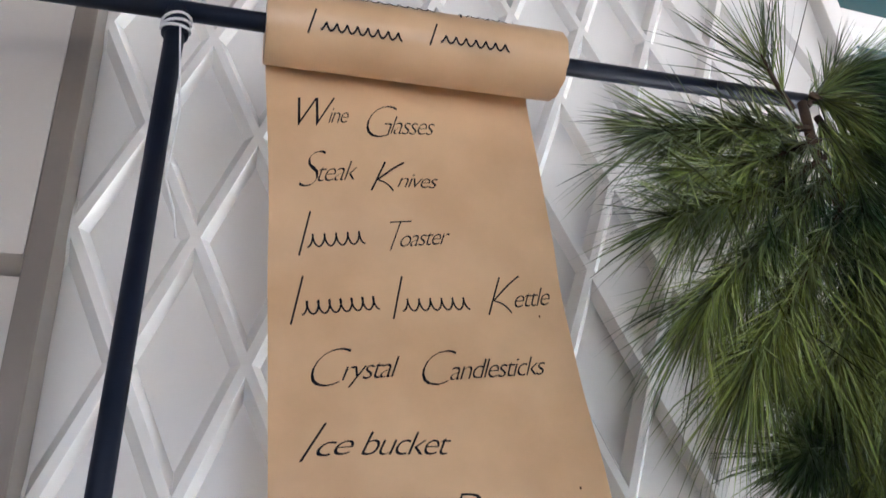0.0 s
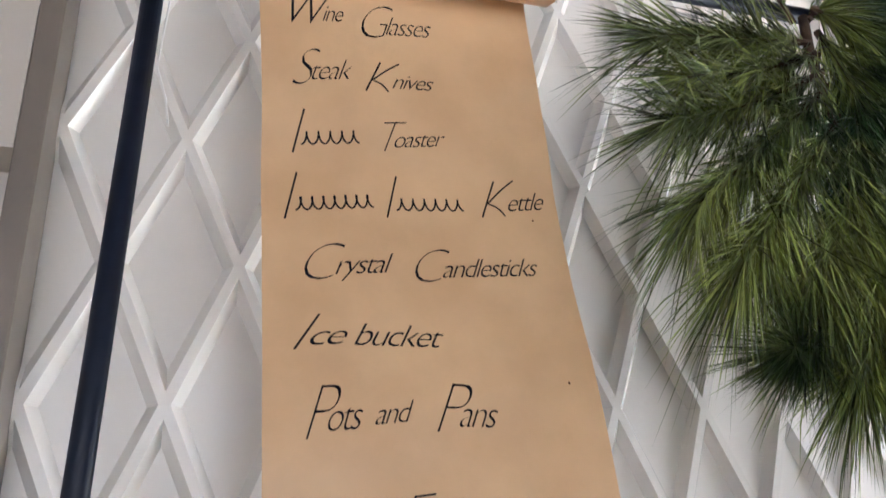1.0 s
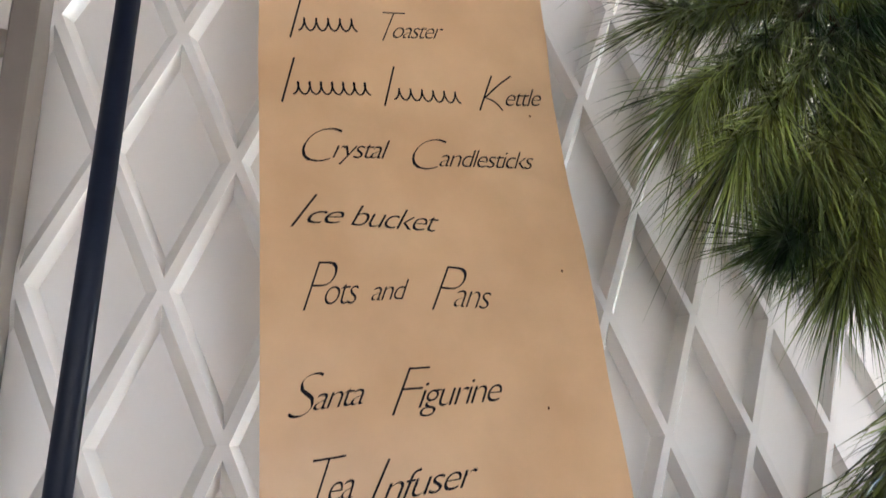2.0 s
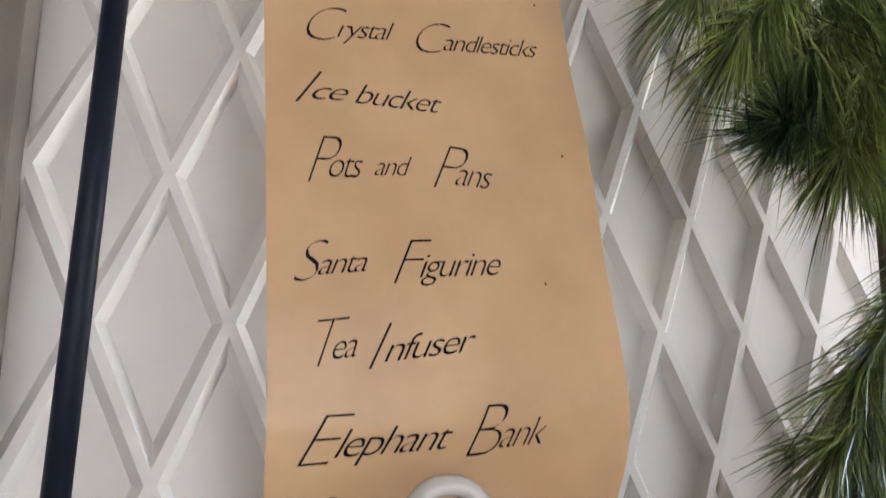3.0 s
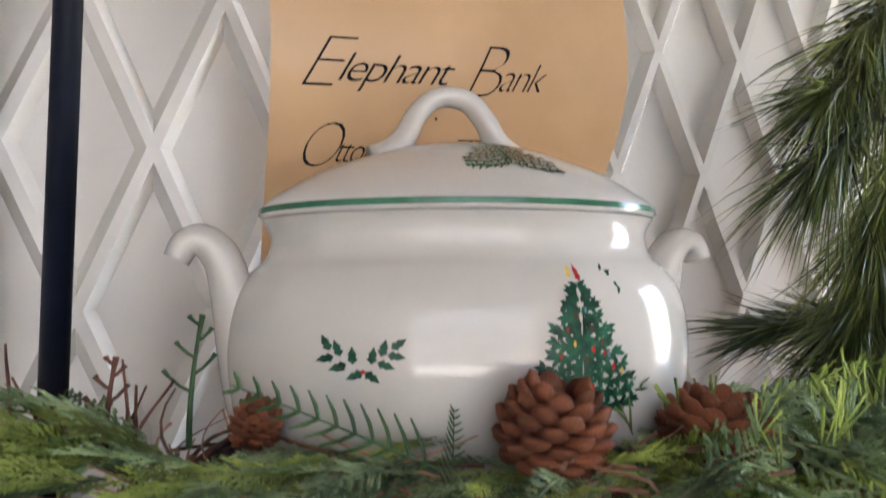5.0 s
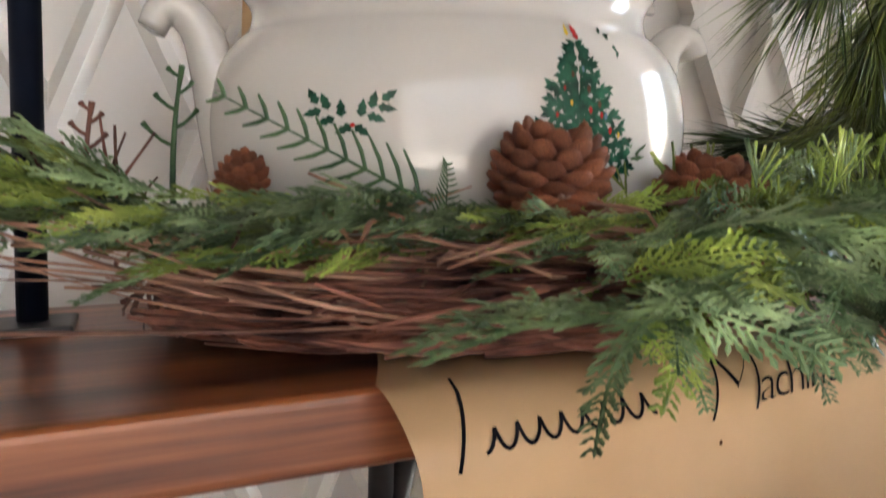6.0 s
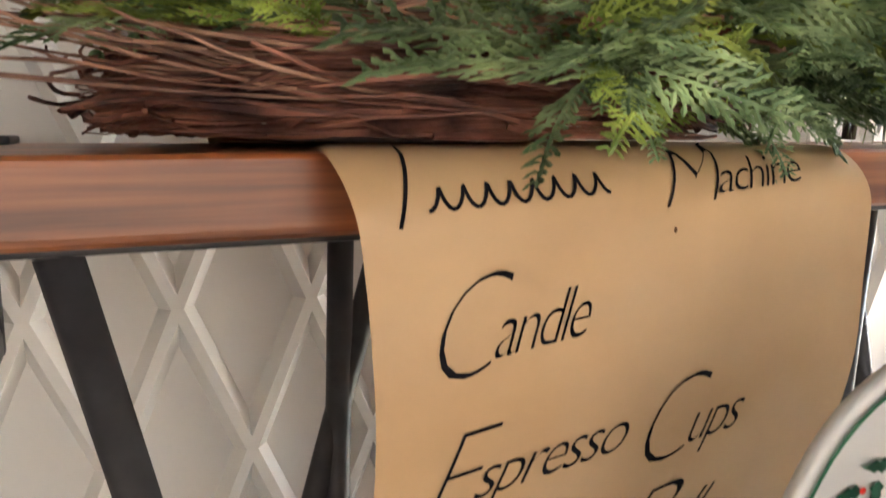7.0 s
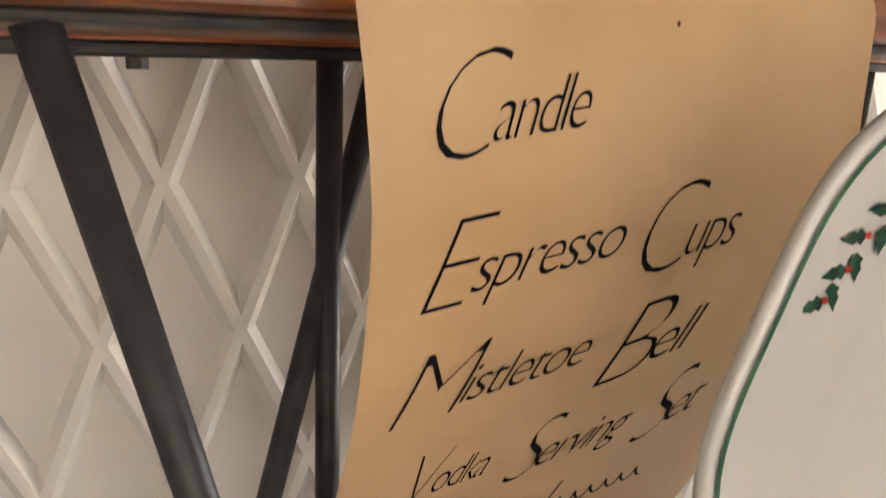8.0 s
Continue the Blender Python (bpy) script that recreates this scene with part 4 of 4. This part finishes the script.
SHOOTS = [  # path, needles, their length, spread and droop; from the bar's end down
    ([(0.68, 0.63, 1.730), (0.56, 0.61, 1.695), (0.42, 0.59, 1.655)], 1050, 0.120, 0.5, 0.10),
    ([(0.69, 0.63, 1.715), (0.58, 0.61, 1.660), (0.45, 0.59, 1.610)], 1000, 0.120, 0.5, 0.15),
    ([(0.69, 0.63, 1.690), (0.56, 0.61, 1.615), (0.42, 0.59, 1.555)], 1150, 0.115, 0.55, 0.2),
    ([(0.69, 0.63, 1.670), (0.55, 0.61, 1.560), (0.43, 0.59, 1.470)], 1500, 0.110, 0.55, 0.25),
    ([(0.68, 0.62, 1.620), (0.55, 0.59, 1.500), (0.45, 0.57, 1.410)], 1600, 0.105, 0.55, 0.3),
    ([(0.69, 0.63, 1.765), (0.74, 0.61, 1.800), (0.80, 0.59, 1.775)], 1700, 0.10, 0.7, 0.35),
    ([(0.69, 0.62, 1.775), (0.71, 0.60, 1.740), (0.74, 0.58, 1.690)], 900, 0.09, 0.7, 0.35),
    ([(0.665, 0.63, 1.755), (0.640, 0.62, 1.785), (0.620, 0.61, 1.815)], 130, 0.13, 0.9, 0.0),
    ([(0.70, 0.63, 1.750), (0.700, 0.61, 1.640), (0.62, 0.59, 1.500)], 1700, 0.10, 0.6, 0.3),
    ([(0.75, 0.62, 1.720), (0.76, 0.60, 1.620), (0.70, 0.58, 1.500)], 2000, 0.10, 0.65, 0.35),
    ([(0.72, 0.62, 1.585), (0.62, 0.60, 1.480), (0.54, 0.58, 1.410)], 1900, 0.10, 0.6, 0.3),
    ([(0.76, 0.62, 1.560), (0.68, 0.60, 1.460), (0.60, 0.58, 1.390)], 1900, 0.10, 0.6, 0.3),
]
SHOOTS += [
    ([(0.66, 0.62, 1.365), (0.56, 0.60, 1.350), (0.49, 0.58, 1.335)], 1900, 0.090, 0.55, 0.12),
    ([(0.72, 0.62, 1.420), (0.63, 0.60, 1.370), (0.56, 0.58, 1.320)], 1700, 0.095, 0.6, 0.25),
    ([(0.72, 0.62, 1.500), (0.62, 0.60, 1.460), (0.53, 0.58, 1.400)], 1700, 0.095, 0.6, 0.3),
    ([(0.70, 0.62, 1.440), (0.65, 0.60, 1.360), (0.64, 0.58, 1.305)], 1300, 0.085, 0.5, 0.2),
    ([(0.72, 0.62, 1.260), (0.63, 0.60, 1.190), (0.53, 0.58, 1.120)], 900, 0.10, 0.5, 0.2),
    ([(0.71, 0.62, 1.200), (0.60, 0.60, 1.120), (0.50, 0.58, 1.070)], 1100, 0.10, 0.5, 0.2),
    ([(0.70, 0.62, 1.150), (0.58, 0.60, 1.075), (0.49, 0.58, 1.015)], 1100, 0.10, 0.5, 0.2),
]
SHOOTS += [
    ([(0.70, 0.62, 1.120), (0.60, 0.60, 1.020), (0.54, 0.58, 0.955)], 1300, 0.10, 0.5, 0.2),
    ([(0.70, 0.62, 1.080), (0.64, 0.60, 0.985), (0.59, 0.58, 0.900)], 1600, 0.10, 0.5, 0.2),
    ([(0.68, 0.62, 0.990), (0.58, 0.60, 0.930), (0.52, 0.58, 0.890)], 1600, 0.10, 0.45, 0.15),
    ([(0.68, 0.62, 0.960), (0.60, 0.60, 0.905), (0.54, 0.58, 0.865)], 1500, 0.10, 0.45, 0.15),
    ([(0.66, 0.64, 0.880), (0.57, 0.64, 0.884), (0.49, 0.64, 0.880)], 1000, 0.085, 0.22, 0.04),
    ([(0.66, 0.60, 0.850), (0.58, 0.59, 0.845), (0.52, 0.58, 0.840)], 1100, 0.095, 0.45, 0.1),
    ([(0.76, 0.63, 1.200), (0.70, 0.61, 1.110), (0.65, 0.60, 1.020)], 1300, 0.10, 0.55, 0.25),
    ([(0.72, 0.63, 1.020), (0.67, 0.61, 0.940), (0.63, 0.60, 0.860)], 1500, 0.10, 0.5, 0.2),
    # dense shoots away from the scroll, mostly out of view, added to shade the wall
    ([(0.78, 0.63, 1.74), (0.84, 0.61, 1.66), (0.86, 0.60, 1.56)], 1500, 0.10, 0.7, 0.3),
    ([(0.80, 0.63, 1.60), (0.82, 0.60, 1.50), (0.78, 0.59, 1.40)], 1500, 0.10, 0.7, 0.3),
    ([(0.82, 0.63, 1.48), (0.80, 0.60, 1.38), (0.76, 0.59, 1.29)], 1500, 0.10, 0.7, 0.3),
    ([(0.80, 0.63, 1.18), (0.76, 0.61, 1.08), (0.72, 0.60, 0.99)], 1500, 0.10, 0.65, 0.3),
]
for i, (path, count, length, spread, droop) in enumerate(SHOOTS):
    needles(path, count, length, spread, 40 + i, droop)
bm = bmesh.new()
trunk = [(0.688, 0.633, 1.772), (0.683, 0.635, 1.71), (0.695, 0.635, 1.587), (0.690, 0.635, 1.464), (0.670, 0.635, 1.348), (0.650, 0.635, 1.20), (0.65, 0.635, 1.05), (0.64, 0.635, 0.90), (0.63, 0.635, 0.762)]
tube(bm, [Vector(p) - PO for p in trunk], 0.006, 8)
part("main_stem", bm, STEM, pine, smooth=True)

# greens and cone at the plinth
lower = tagged(thing("cedar_cluster", 0.36, 0.385, PLATE_FOOT), "small cluster of green cedar sprigs on the plinth", "greenery")
bpy.context.view_layer.update()
for k in range(18):
    put(rnd.choice(FRONDS), 0.345 + rnd.uniform(-0.03, 0.05), 0.385 + rnd.uniform(-0.012, 0.012), PLATE_FOOT + 0.004 + rnd.uniform(0, 0.10), rnd.uniform(0, 360), rnd.uniform(10, 75), rnd.uniform(-40, 40), rnd.uniform(0.5, 0.8), parent=lower)

# ---- lattice of the wall ----
HW, HH = CELL_W / 2, CELL_H / 2
SEG = math.hypot(HW, HH)
bm = bmesh.new()
L, w, h, flat = SEG, 0.0148, 0.0133, 0.0051
lean = HW / HH  # mitred ends: long on the acute side, short on the other
section = [(-w, 0.0), (-flat, -h), (0.0, -h), (flat, -h), (w, 0.0)]
a = [bm.verts.new((-y / lean if y < 0 else y * lean, y, z)) for y, z in section]
b = [bm.verts.new((L - (y / lean if y > 0 else -y * lean), y, z)) for y, z in section]
for k in range(4):
    bm.faces.new((a[k], b[k], b[k + 1], a[k + 1]))
BAR = mesh_of("lattice_bar", bm, WHITE)
rest = bmesh.new()
for i in range(-3, 20):
    for j in range(-10, 7):
        if (i + j) % 2:
            continue
        x, z = HW * i - 0.0047, 1.641 + HH * j
        for sgn in (-1, 1):
            xe, ze = x + sgn * HW, z - HH
            if min(x, xe) < -0.2 or max(x, xe) > 1.13 or ze < 0 or z > 2.58:
                continue
            m = Matrix(((sgn * HW / SEG, HH / SEG * sgn, 0, x), (0, 0, 1, WALL_Y), (-HH / SEG, HW / SEG, 0, z), (0, 0, 0, 1)))
            if x < 0.95 and 0.25 < z < 2.3:
                ob = part("lattice_bar", BAR, None, wall)
                ob.matrix_basis = m
            else:
                piece = bmesh.new()
                piece.from_mesh(BAR)
                piece.transform(m)
                tmp = bpy.data.meshes.new("tmp")
                piece.to_mesh(tmp)
                piece.free()
                rest.from_mesh(tmp)
                bpy.data.meshes.remove(tmp)
tagged(part("lattice_bars", rest, WHITE, wall), kind="stuff")
